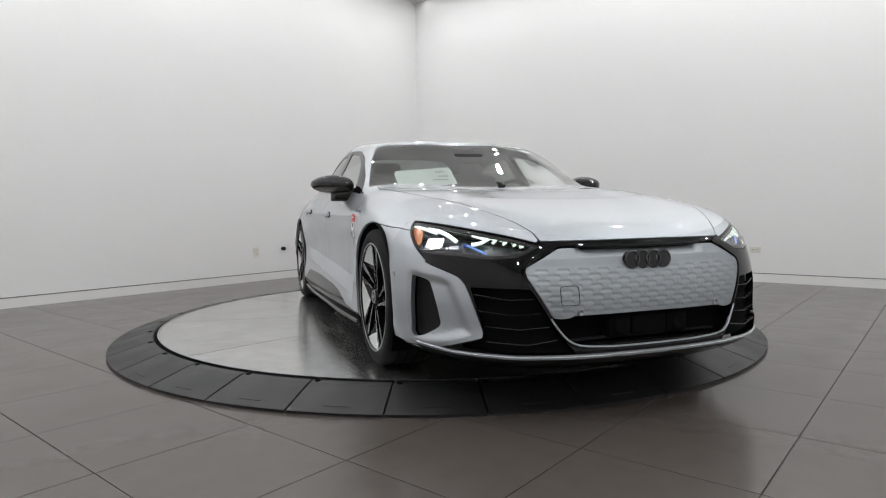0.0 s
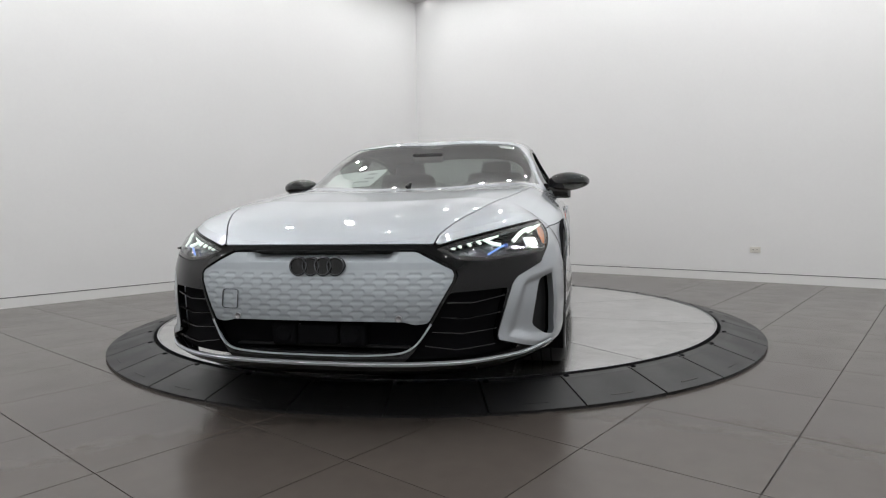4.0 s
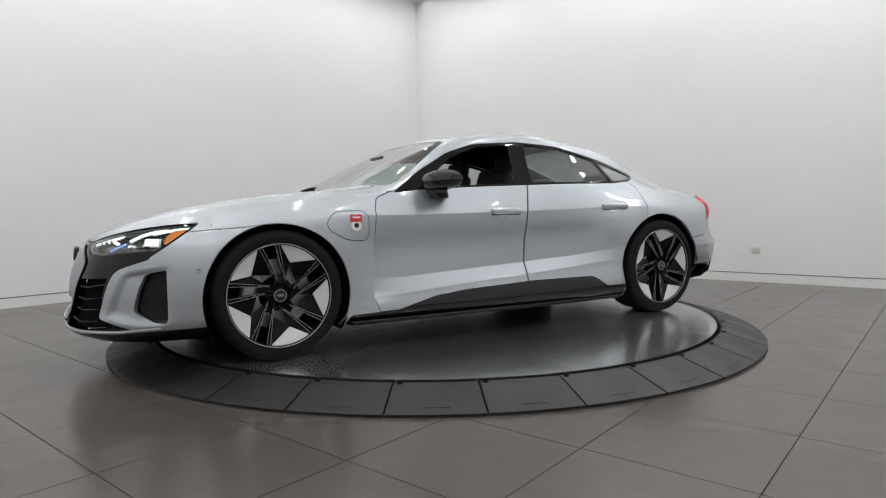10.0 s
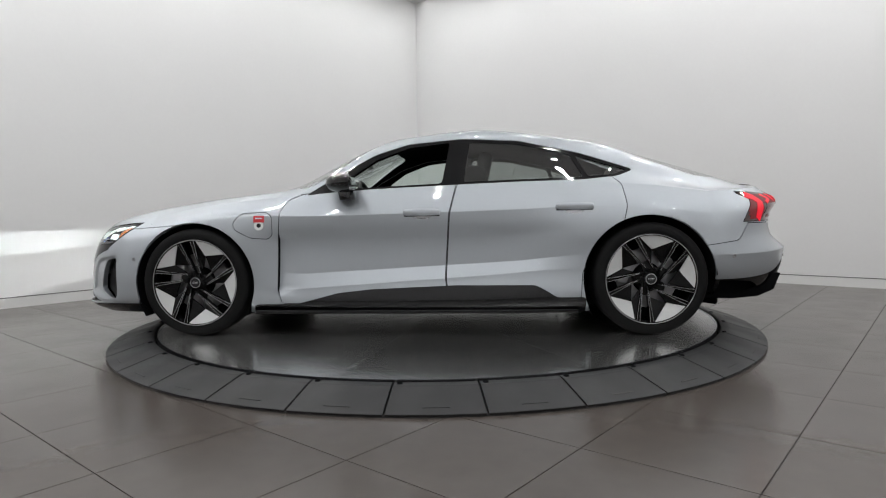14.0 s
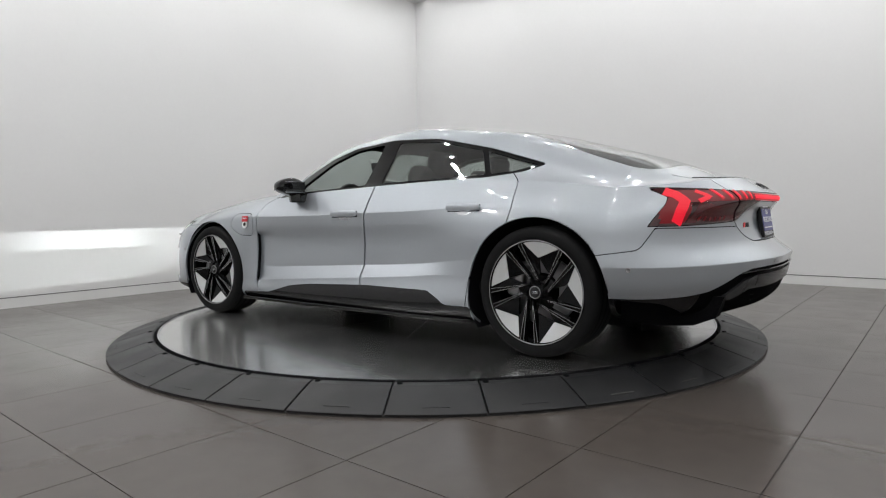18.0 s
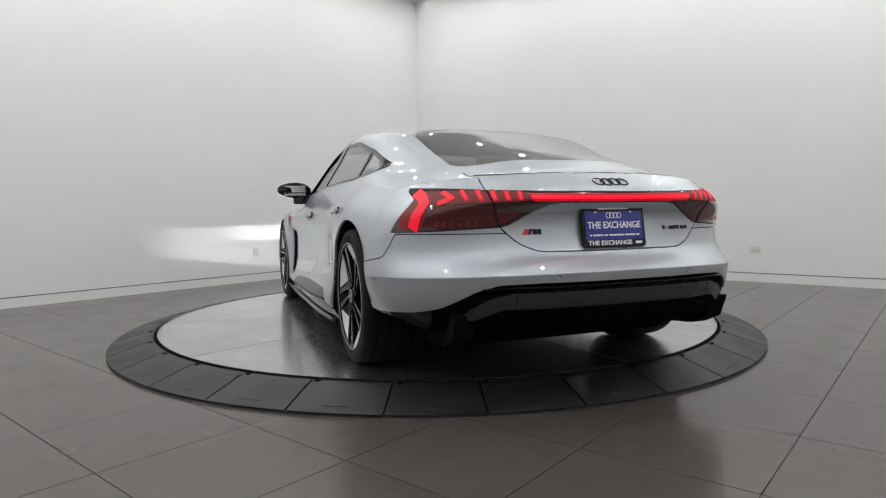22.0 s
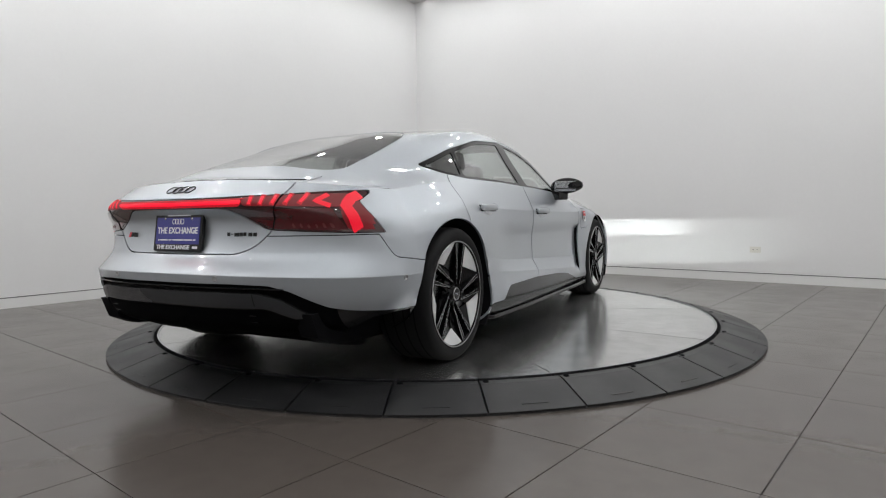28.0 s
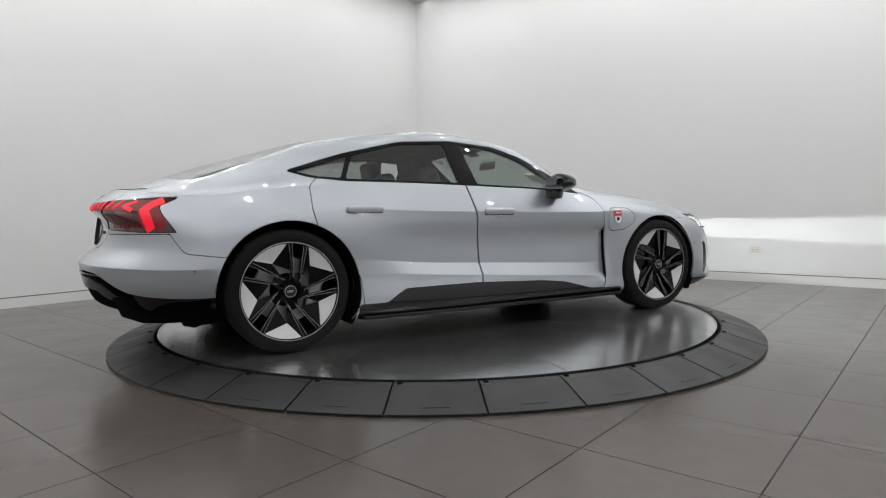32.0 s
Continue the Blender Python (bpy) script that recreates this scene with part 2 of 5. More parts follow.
# ---- ceiling downlights ----
def downlight_thing(u, v, watts, lens_mat=DOWNLIGHT):
    x, y, _ = room_pt(u, v)
    lamp_thing = new("downlight")
    lamp_thing.matrix_basis = pose(x, y, CEIL)
    tagged(lamp_thing, "small round recessed white ceiling downlight, lit", "downlight", "ceiling downlights")
    part("trim_ring", lathe([(0.050, -0.002), (0.052, -0.010), (0.070, -0.008), (0.074, 0.0)], 32, "z"), CEILING, lamp_thing, smooth=True)
    part("lens", lathe([(0.0001, -0.004), (0.03, -0.004), (0.050, -0.003)], 32, "z"), lens_mat, lamp_thing, "lit white lens")
    data = bpy.data.lights.new("downlight", "AREA")
    data.shape, data.size, data.energy, data.color = "DISK", 0.10, watts, (0.985, 0.99, 0.99)
    ob = new("downlight_lamp", data)
    ob.matrix_basis = pose(x, y, CEIL - 0.016)
    return lamp_thing


# a close row of wall washers along the two far walls, a wider grid over the rest of the room
for k in range(9):
    downlight_thing(3.40, -3.1 + 1.05 * k, 6.0 if k < 3 else 9.0 if k < 5 else 13.0)
for k in range(9):
    downlight_thing(2.35 - 1.05 * k, -3.15, 6.0 if k < 2 else 9.0 if k < 4 else 13.0)
for lu in (-5.3, -3.8, -2.1, -0.4, 1.3):
    for lv in (-1.0, 0.7, 2.4, 4.1, 5.5):
        downlight_thing(lu, lv, 11.0 if (lu > 1 and lv > 2) or (lv < 0 and lu < -2) else 9.0 if lu < -3 or lv > 3 else 7.0)
downlight_thing(4.01, -3.60, 0.1, DOWNLIGHT_DIM)


# ---- wall sockets ----
def socket_thing(m, w, h, label, holes=True):
    """A cover plate with two outlets, in the plane y = 0 of its frame, facing -y."""
    plate = new("wall_socket")
    plate.matrix_basis = m
    tagged(plate, label, "wall socket", "wall sockets")
    part("cover_plate", block((0, -0.004, 0), (w, 0.008, h), bevel=0.003), PLASTIC_W, plate, smooth=False)
    if holes:
        for k in (-1, 1):
            off = (k * w * 0.2, -0.0085, 0) if w > h else (0, -0.0085, k * h * 0.2)
            insert = part("outlet_insert", block(off, (0.026, 0.004, 0.03), bevel=0.004), PLASTIC_W, plate)
            for j in (-1, 1):
                part("slot", block((off[0] + j * 0.006, -0.0112, off[2]), (0.003, 0.001, 0.010)), DARK, insert)
    return plate


ang_n = math.degrees(math.atan2(VV.y, VV.x))
socket_thing(Matrix.Translation(room_pt(U1, 1.391, 0.378)) @ pose(0, 0, 0, 0, 0, ang_n), 0.115, 0.07, "cream double power socket on a white wall")
ang_w = math.degrees(math.atan2(UU.y, UU.x))
socket_thing(Matrix.Translation(room_pt(0.890, V0, 0.387)) @ pose(0, 0, 0, 0, 0, ang_w), 0.075, 0.115, "white double power socket on a white wall")
hook = new("wall_hook")
hook.matrix_basis = Matrix.Translation(room_pt(1.305, V0, 0.411)) @ pose(0, 0, 0, 0, 0, ang_w)
tagged(hook, "small dark metal knob on a white wall", "hook")
part("rose", lathe([(0.0001, -0.006), (0.022, -0.006), (0.025, 0.0)], 24), DARK, hook, smooth=True)
part("knob", lathe([(0.008, -0.004), (0.008, -0.025), (0.024, -0.03), (0.027, -0.042), (0.018, -0.052), (0.0001, -0.054)], 24), DARK, hook, smooth=True)

# ---- turntable: fixed rubber ramp ring and a turning disc of brushed plates ----
R_OUT, R_IN = 2.332, 2.060
ring = new("turntable_ramp")
tagged(ring, "black rubber ramp ring of wedge segments round a turntable", "ramp")
NSEG = 33


def ramp_segment():
    bm = bmesh.new()
    w = 2 * math.pi / NSEG
    gap = 0.0048
    prof = [(R_IN, 0.0), (R_IN, DISC_Z - 0.004), (R_IN + 0.012, DISC_Z), (R_IN + 0.05, DISC_Z - 0.004), (R_OUT - 0.006, 0.017), (R_OUT, 0.0145), (R_OUT - 0.005, 0.0)]
    rows = []
    for k in range(7):
        row = []
        for r, z in prof:
            a = gap / r + (w - 2 * gap / r) * k / 6
            row.append(bm.verts.new((r * math.cos(a), r * math.sin(a), z)))
        rows.append(row)
    for a, b in zip(rows, rows[1:]):
        for i in range(len(prof) - 1):
            bm.faces.new((a[i], a[i + 1], b[i + 1], b[i]))
    bm.faces.new(rows[0][::-1])
    bm.faces.new(rows[-1])
    bmesh.ops.recalc_face_normals(bm, faces=bm.faces[:])
    return bm


first = part("segment", ramp_segment(), RUBBER, ring)
bolt_first = part("bolt", lathe([(0.0001, 0.0005), (0.009, 0.001), (0.012, 0.003), (0.015, -0.002)], 16, "z"), VOID, first, "dark countersunk bolt")
bolt_first.matrix_basis = pose((R_IN + 0.026) * math.cos(0.015), (R_IN + 0.026) * math.sin(0.015), DISC_Z - 0.0005)
START = radians(-84.95)
first.matrix_basis = Matrix.Rotation(START, 4, "Z")
for k in range(1, NSEG):
    seg = new("segment", first.data)
    seg.parent = ring
    seg.matrix_basis = Matrix.Rotation(START + 2 * math.pi * k / NSEG, 4, "Z")
    bolt = new("bolt", bolt_first.data)
    bolt.parent = seg
    bolt.matrix_basis = bolt_first.matrix_basis
part("outer_skirt", lathe([(R_OUT - 0.004, 0.0), (R_OUT - 0.003, 0.006), (R_OUT - 0.020, 0.008)], 128, "z"), RUBBER_EDGE, ring, smooth=True)
part("seat_ring", lathe([(R_IN - 0.001, 0.0), (R_IN + 0.02, 0.020), (R_OUT - 0.03, 0.002)], 128, "z"), RUBBER_EDGE, ring, smooth=True)

def grip_bar(a):
    """A low bar along the ramp's slope, square to the radius at angle a."""
    slope = math.atan2(DISC_Z - 0.021, R_OUT - 0.006 - R_IN - 0.05)
    m = Matrix.Rotation(a - math.pi / 2, 4, "Z") @ Matrix.Translation((0, 2.281, 0.0293)) @ Matrix.Rotation(-slope, 4, "X")
    bm = block((0, 0, 0), (0.120, 0.007, 0.0045), None, 0.001)
    bmesh.ops.transform(bm, matrix=m, verts=bm.verts[:])
    return bm


# moulded bars near the outer edge of each segment, worn pale on some
for k in range(NSEG):
    mid_a = START + 2 * math.pi * (k + 0.5) / NSEG
    worn = math.degrees(mid_a) % 360 > 285 and k % 7 != 3
    part("grip_bar", grip_bar(mid_a), WORN if worn else RUBBER, ring, "pale worn moulded bar" if worn else "")

table = new("turntable")
tagged(table, "round turntable disc of brushed aluminium plates", "turntable")
R_D = 2.027


def disc_plate():
    bm = bmesh.new()
    w, g, n = 2 * math.pi / 10, 0.0036, 10
    pts = [(0.18, g)]
    pts = [(0.18 * math.cos(g / 0.18 + (w - 2 * g / 0.18) * k / 4), 0.18 * math.sin(g / 0.18 + (w - 2 * g / 0.18) * k / 4)) for k in range(5)][::-1]
    pts += [(R_D * math.cos(g / R_D + (w - 2 * g / R_D) * k / n), R_D * math.sin(g / R_D + (w - 2 * g / R_D) * k / n)) for k in range(n + 1)]
    return slab(bm, pts[::-1], DISC_Z - 0.012, DISC_Z)


plate0 = part("plate", disc_plate(), ALU, table)
for k in range(10):
    pl = plate0 if k == 0 else new("plate", plate0.data)
    pl.parent = table
    pl.matrix_basis = Matrix.Rotation(radians(44.4 + 36 * k), 4, "Z")
part("hub_plate", lathe([(0.0001, DISC_Z - 0.001), (0.178, DISC_Z - 0.001), (0.178, DISC_Z - 0.02)], 48, "z"), ALU, table)
part("rim_band", lathe([(R_D + 0.002, DISC_Z - 0.02), (R_D + 0.002, DISC_Z + 0.003), (R_D + 0.010, DISC_Z + 0.003), (R_D + 0.010, 0.0)], 160, "z"), CHROME, table, "thin bright metal edge band", smooth=False)
part("base_drum", lathe([(0.0001, DISC_Z - 0.004), (R_D, DISC_Z - 0.004), (R_D, 0.0)], 96, "z"), MACHINED, table, "bright metal bed under the plates")


# ---- car body: a surface lofted through the car's feature lines (x ahead, y to its left, z up from the disc) ----
def feature(keys):
    """A smooth line through keys (x, value, value...), as a function of x."""
    k = np.array(sorted(keys), float)
    x, v = k[:, 0], k[:, 1:]
    d = np.diff(x)[:, None]
    s = np.diff(v, axis=0) / d
    m = np.empty_like(v)
    m[0], m[-1] = s[0], s[-1]
    m[1:-1] = (s[:-1] * d[1:] + s[1:] * d[:-1]) / (d[1:] + d[:-1])

    def at(q):
        q = np.atleast_1d(np.asarray(q, float))
        i = np.clip(np.searchsorted(x, q) - 1, 0, len(x) - 2)
        h = (x[i + 1] - x[i])[:, None]
        t = np.clip((q - x[i]) / h[:, 0], -0.2, 1.2)[:, None]
        return (2 * t**3 - 3 * t**2 + 1) * v[i] + (t**3 - 2 * t**2 + t) * h * m[i] + (-2 * t**3 + 3 * t**2) * v[i + 1] + (t**3 - t**2) * h * m[i + 1]

    return at


XF, XR = 1.8, -1.8
# side lines, bottom to belt: x, half width, height
SIDE = [
    feature([(1.8, 0.86, 0.150), (0.9, 0.90, 0.150), (0.0, 0.93, 0.145), (-1.0, 0.92, 0.150), (-1.8, 0.82, 0.235)]),
    feature([(1.8, 0.940, 0.215), (0.9, 0.945, 0.190), (0.0, 0.968, 0.185), (-1.0, 0.958, 0.190), (-1.8, 0.905, 0.290)]),
    feature([(1.8, 0.958, 0.330), (1.5, 0.965, 0.33), (0.9, 0.948, 0.300), (0.6, 0.950, 0.320), (0.0, 0.952, 0.358), (-0.5, 0.951, 0.391), (-0.88, 0.953, 0.416), (-1.1, 0.960, 0.405), (-1.5, 0.958, 0.33), (-1.8, 0.940, 0.370)]),
    feature([(1.8, 0.958, 0.470), (1.5, 0.966, 0.47), (1.1, 0.958, 0.44), (0.85, 0.924, 0.405), (0.5, 0.911, 0.415), (0.0, 0.909, 0.440), (-0.6, 0.914, 0.472), (-1.05, 0.955, 0.510), (-1.42, 0.968, 0.49), (-1.8, 0.960, 0.500)]),
    feature([(1.8, 0.945, 0.590), (1.5, 0.966, 0.61), (1.1, 0.960, 0.63), (0.85, 0.922, 0.62), (0.5, 0.912, 0.62), (0.0, 0.911, 0.620), (-0.6, 0.915, 0.630), (-1.05, 0.958, 0.65), (-1.42, 0.972, 0.65), (-1.8, 0.942, 0.610)]),
    feature([(1.8, 0.905, 0.690), (1.5, 0.940, 0.745), (1.1, 0.946, 0.775), (0.8, 0.938, 0.772), (0.0, 0.930, 0.782), (-0.6, 0.924, 0.795), (-1.05, 0.928, 0.81), (-1.42, 0.945, 0.79), (-1.8, 0.905, 0.755)]),
    feature([(1.8, 0.806, 0.775), (1.5, 0.815, 0.838), (1.2, 0.824, 0.874), (0.9, 0.836, 0.899), (0.72, 0.846, 0.909), (0.4, 0.862, 0.930), (0.0, 0.868, 0.945),
             (-0.4, 0.864, 0.955), (-0.8, 0.848, 0.964), (-1.1, 0.832, 0.962), (-1.45, 0.832, 0.937), (-1.8, 0.815, 0.895)]),
]
SIDE.insert(5, lambda x, a=SIDE[4], b=SIDE[5]: 0.5 * (a(x) + b(x)) + np.array([0.005, 0.004]))
# where each of them meets the car's middle at the nose and at the tail (x, z), and how late it turns to it
NOSE = [(2.40, 0.130), (2.492, 0.180), (2.478, 0.315), (2.468, 0.450), (2.432, 0.565), (2.418, 0.597), (2.402, 0.625), (2.372, 0.660)]
TAIL = [(-2.26, 0.225), (-2.41, 0.300), (-2.452, 0.400), (-2.476, 0.530), (-2.376, 0.620), (-2.350, 0.770), (-2.398, 0.836), (-2.28, 0.945)]
# lines over the top, belt to middle: x, half widths and heights of three lines, height of the middle
TOP = feature([
    (1.8, 0.72, 0.824, 0.58, 0.848, 0.30, 0.843, 0.839),
    (1.4, 0.74, 0.884, 0.60, 0.905, 0.30, 0.901, 0.897),
    (1.05, 0.758, 0.921, 0.60, 0.936, 0.30, 0.940, 0.940),
    (0.90, 0.775, 0.930, 0.61, 0.968, 0.31, 1.000, 1.008),
    (0.74, 0.795, 0.955, 0.67, 1.018, 0.35, 1.068, 1.080),
    (0.50, 0.796, 1.015, 0.70, 1.125, 0.38, 1.178, 1.190),
    (0.25, 0.782, 1.068, 0.655, 1.236, 0.40, 1.291, 1.302),
    (0.0, 0.772, 1.102, 0.640, 1.284, 0.41, 1.322, 1.333),
    (-0.35, 0.766, 1.120, 0.640, 1.311, 0.42, 1.352, 1.369),
    (-0.8, 0.752, 1.108, 0.630, 1.270, 0.42, 1.304, 1.320),
    (-1.2, 0.722, 1.068, 0.602, 1.203, 0.42, 1.243, 1.266),
    (-1.5, 0.700, 0.988, 0.572, 1.098, 0.40, 1.152, 1.184),
    (-1.8, 0.700, 0.922, 0.545, 1.004, 0.37, 1.066, 1.098),
])


def spline(ctrl, n, crease=None):
    """Points through control rows (k, ..., 3) along the first axis, n to a span; crease (0 to 1) sharpens a row."""
    k = len(ctrl)
    ext = np.concatenate([[2 * ctrl[0] - ctrl[1]], ctrl, [2 * ctrl[-1] - ctrl[-2]]])
    out = []
    for i in range(k - 1):
        p0, p1, p2, p3 = ext[i:i + 4]
        d1 = np.linalg.norm(p2 - p1, axis=-1, keepdims=True) + 1e-9
        d0 = np.linalg.norm(p1 - p0, axis=-1, keepdims=True) + 1e-9
        d2 = np.linalg.norm(p3 - p2, axis=-1, keepdims=True) + 1e-9
        m1 = ((p1 - p0) / d0 * d1 + (p2 - p1) / d1 * d0) / (d0 + d1) * d1
        m2 = ((p2 - p1) / d1 * d2 + (p3 - p2) / d2 * d1) / (d1 + d2) * d1
        if crease is not None:
            c1, c2 = crease[i][:, None], crease[i + 1][:, None]
            m1, m2 = m1 + (p2 - p1 - m1) * c1, m2 + (p2 - p1 - m2) * c2
        steps = [j / n for j in range(n)] if crease is None else [0.0, 0.03, *np.linspace(0.1, 0.9, n - 2), 0.97]
        for t in steps:
            out.append((2 * t**3 - 3 * t**2 + 1) * p1 + (t**3 - 2 * t**2 + t) * m1 + (-2 * t**3 + 3 * t**2) * p2 + (t**3 - t**2) * m2)
    out.append(ctrl[-1])
    return np.array(out)


NA, NX, NT = 64, 230, 44
XS = np.linspace(XF, XR, NX)
ARC = (np.pi / 2) * np.linspace(0, 1, NA, endpoint=False) ** 1.25


def ring_line(i):
    """One feature line from the nose's middle round the side to the tail's middle."""
    side = SIDE[i](XS)
    run = []
    for end, (xe, ze), power in ((0, NOSE[i], 2 / 3.0), (-1, TAIL[i], 2 / 2.75 if i < 5 else 2 / 3.2)):
        x0, (ys, zs) = XS[end], side[end]
        eta = np.sin(ARC) ** power
        late = 3.0 if i < 7 else 2.4
        run.append(np.stack([x0 + (xe - x0) * np.cos(ARC), ys * eta, ze + (zs - ze) * eta**late], -1))
    return np.concatenate([run[0], np.column_stack([XS, side]), run[1][::-1]])


def grid_mesh(P):
    a, b = P.shape[:2]
    i = np.arange(a * b).reshape(a, b)
    q = np.stack([i[:-1, :-1], i[1:, :-1], i[1:, 1:], i[:-1, 1:]], -1).reshape(-1, 4)
    return P.reshape(-1, 3), np.concatenate([q[:, [0, 1, 2]], q[:, [0, 2, 3]]])


def half_body():
    """Vertices, triangles and normals of the car's left half."""
    lines = np.array([ring_line(i) for i in range(8)])
    # sharp edges: the flare above the sill, the shoulder line of the doors, the bumper's edge at the tail
    crease = np.zeros(lines.shape[:2])
    ramp = lambda x, a, b: np.clip((x - a) / (b - a), 0, 1)
    xs = lines[:, :, 0]
    crease[2] = ramp(xs[2], -1.25, -1.0) * ramp(-xs[2], -1.0, -0.9)
    crease[6] = 0.85 * ramp(xs[6], -1.25, -0.9) * ramp(-xs[6], -1.05, -0.85)
    crease[3] = np.maximum(0.9 * ramp(-xs[3], 1.75, 1.9), 0.95 * ramp(xs[3], -1.1, -0.9) * ramp(-xs[3], -0.92, -0.78))
    wall = spline(lines, 11, crease)                       # rows up, columns round
    # over the top
    side6, top = SIDE[7](XS), TOP(XS)
    ctrl = np.array([np.column_stack([XS, side6]), *(np.column_stack([XS, top[:, 2 * k], top[:, 2 * k + 1]]) for k in range(3)),
                     np.column_stack([XS, 0 * XS, top[:, 6]]), np.column_stack([XS, -top[:, 4], top[:, 5]])])
    cols = spline(ctrl, NT // 4)[:NT + 1]
    cols[-1, :, 1] = 0
    zc = feature([(2.372, 0.660), (2.31, 0.696), (2.17, 0.748), (2.0, 0.795), (1.8, 0.839), (1.5, 0.884)])
    zr = feature([(-1.5, 1.184), (-1.8, 1.098), (-1.95, 1.046), (-2.05, 1.008), (-2.17, 0.966), (-2.28, 0.945)])
    ends = []
    for end, (xe, ze), power, prof in ((0, NOSE[7], 2 / 3.0, zc), (-1, TAIL[7], 2 / 3.2, zr)):
        base = cols[:, end]
        eta = np.clip(base[:, 1] / base[0, 1], 0, 1)
        arc = np.arcsin(eta ** (1 / power))
        xa = base[0, 0] + (xe - base[0, 0]) * np.cos(arc)
        za = ze + (base[0, 2] - ze) * eta**2.4
        steps = np.linspace(0, 1, 44)
        z0 = prof(base[0, 0])[0, 0]
        g = (prof(base[0, 0] + (xe - base[0, 0]) * steps)[:, 0] - z0) / (ze - z0)
        ends.append(np.stack([np.column_stack([base[:, 0] + (xa - base[:, 0]) * s, base[:, 1], base[:, 2] + (za - base[:, 2]) * q]) for s, q in zip(steps, g)], 1))
    topsheet = np.concatenate([ends[0][:, :0:-1], cols, ends[1][:, 1:]], 1)
    V1, F1 = grid_mesh(wall.transpose(1, 0, 2))
    V2, F2 = grid_mesh(topsheet.transpose(1, 0, 2))
    V, F = np.concatenate([V1, V2]), np.concatenate([F1, F2 + len(V1)])
    # weld the doubled line between wall and top, drop slivers
    key = np.round(V / 0.0006).astype(np.int64)
    _, first_i, inv = np.unique(key, axis=0, return_index=True, return_inverse=True)
    V, F = V[first_i], inv.ravel()[F]
    F = F[(F[:, 0] != F[:, 1]) & (F[:, 1] != F[:, 2]) & (F[:, 0] != F[:, 2])]
    return V, F


def vertex_normals(V, F):
    fn = np.cross(V[F[:, 1]] - V[F[:, 0]], V[F[:, 2]] - V[F[:, 0]])
    N = np.zeros_like(V)
    for k in range(3):
        np.add.at(N, F[:, k], fn)
    N[np.abs(V[:, 1]) < 1e-4, 1] = 0
    return N / (np.linalg.norm(N, axis=1, keepdims=True) + 1e-12)


def split(M, f):
    """Cut a mesh (V, F, N) where the field f is zero: the piece with f < 0 and the rest."""
    V, F, N = M
    f = np.where(np.abs(f) < 1e-7, 1e-7, f)
    neg = f < 0
    c = neg[F].sum(1)
    mixed = F[(c == 1) | (c == 2)]
    res = []
    cut = np.sort(np.concatenate([mixed[:, [0, 1]], mixed[:, [1, 2]], mixed[:, [2, 0]]]), 1) if len(mixed) else np.zeros((0, 2), int)
    cut = cut[neg[cut[:, 0]] != neg[cut[:, 1]]]
    cut = np.unique(cut, axis=0) if len(cut) else cut
    t = (f[cut[:, 0]] / (f[cut[:, 0]] - f[cut[:, 1]]))[:, None] if len(cut) else np.zeros((0, 1))
    VV2 = np.concatenate([V, V[cut[:, 0]] * (1 - t) + V[cut[:, 1]] * t])
    NN2 = np.concatenate([N, N[cut[:, 0]] * (1 - t) + N[cut[:, 1]] * t])
    code = cut[:, 0] * len(V) + cut[:, 1]

    def mid(a, b):
        lo, hi = np.minimum(a, b), np.maximum(a, b)
        return len(V) + np.searchsorted(code, lo * len(V) + hi)

    for want in (True, False):
        got = [F[c == (3 if want else 0)]]
        for k in range(3):
            a, b, d = mixed[:, k], mixed[:, (k + 1) % 3], mixed[:, (k + 2) % 3]
            s = (neg[a] == want) & (neg[b] != want) & (neg[d] != want)
            if s.any():
                got.append(np.stack([a[s], mid(a[s], b[s]), mid(a[s], d[s])], 1))
            s = (neg[a] != want) & (neg[b] == want) & (neg[d] == want)
            if s.any():
                ab, ad = mid(a[s], b[s]), mid(a[s], d[s])
                got += [np.stack([ab, b[s], d[s]], 1), np.stack([ab, d[s], ad], 1)]
        G = np.concatenate(got)
        used, inv = np.unique(G, return_inverse=True)
        res.append((VV2[used], inv.reshape(-1, 3), NN2[used]))
    return res


def signed(pts, A, B):
    """Signed distance of points (A, B) to a closed polygon, negative inside."""
    p = np.column_stack([A, B])
    q = np.array(pts, float)
    best = np.full(len(p), 1e9)
    inside = np.zeros(len(p), bool)
    for a, b in zip(q, np.roll(q, -1, 0)):
        e, w = b - a, p - a
        t = np.clip((w @ e) / (e @ e + 1e-12), 0, 1)
        best = np.minimum(best, np.linalg.norm(w - t[:, None] * e, axis=1))
        cross = ((a[1] <= p[:, 1]) != (b[1] <= p[:, 1]))
        with np.errstate(divide="ignore", invalid="ignore"):
            inside ^= cross & (p[:, 0] < a[0] + (p[:, 1] - a[1]) * (b[0] - a[0]) / (b[1] - a[1] if b[1] != a[1] else 1e-12))
    return np.where(inside, -best, best)


def rounded(pts, r=0.02, n=4):
    """A polygon with its corners rounded."""
    q = [Vector(p) for p in pts]
    out = []
    for i, p in enumerate(q):
        a, b = q[i - 1], q[(i + 1) % len(q)]
        d1, d2 = (a - p), (b - p)
        k = min(r, d1.length * 0.45, d2.length * 0.45)
        s, e = p + d1.normalized() * k, p + d2.normalized() * k
        for j in range(n + 1):
            t = j / n
            out.append(tuple((1 - t) ** 2 * s + 2 * t * (1 - t) * p + t * t * e))
    return out


def on_side(pts, V, ymin=0.5):
    return np.where(V[:, 1] > ymin, signed(pts, V[:, 0], V[:, 2]), 1.0)


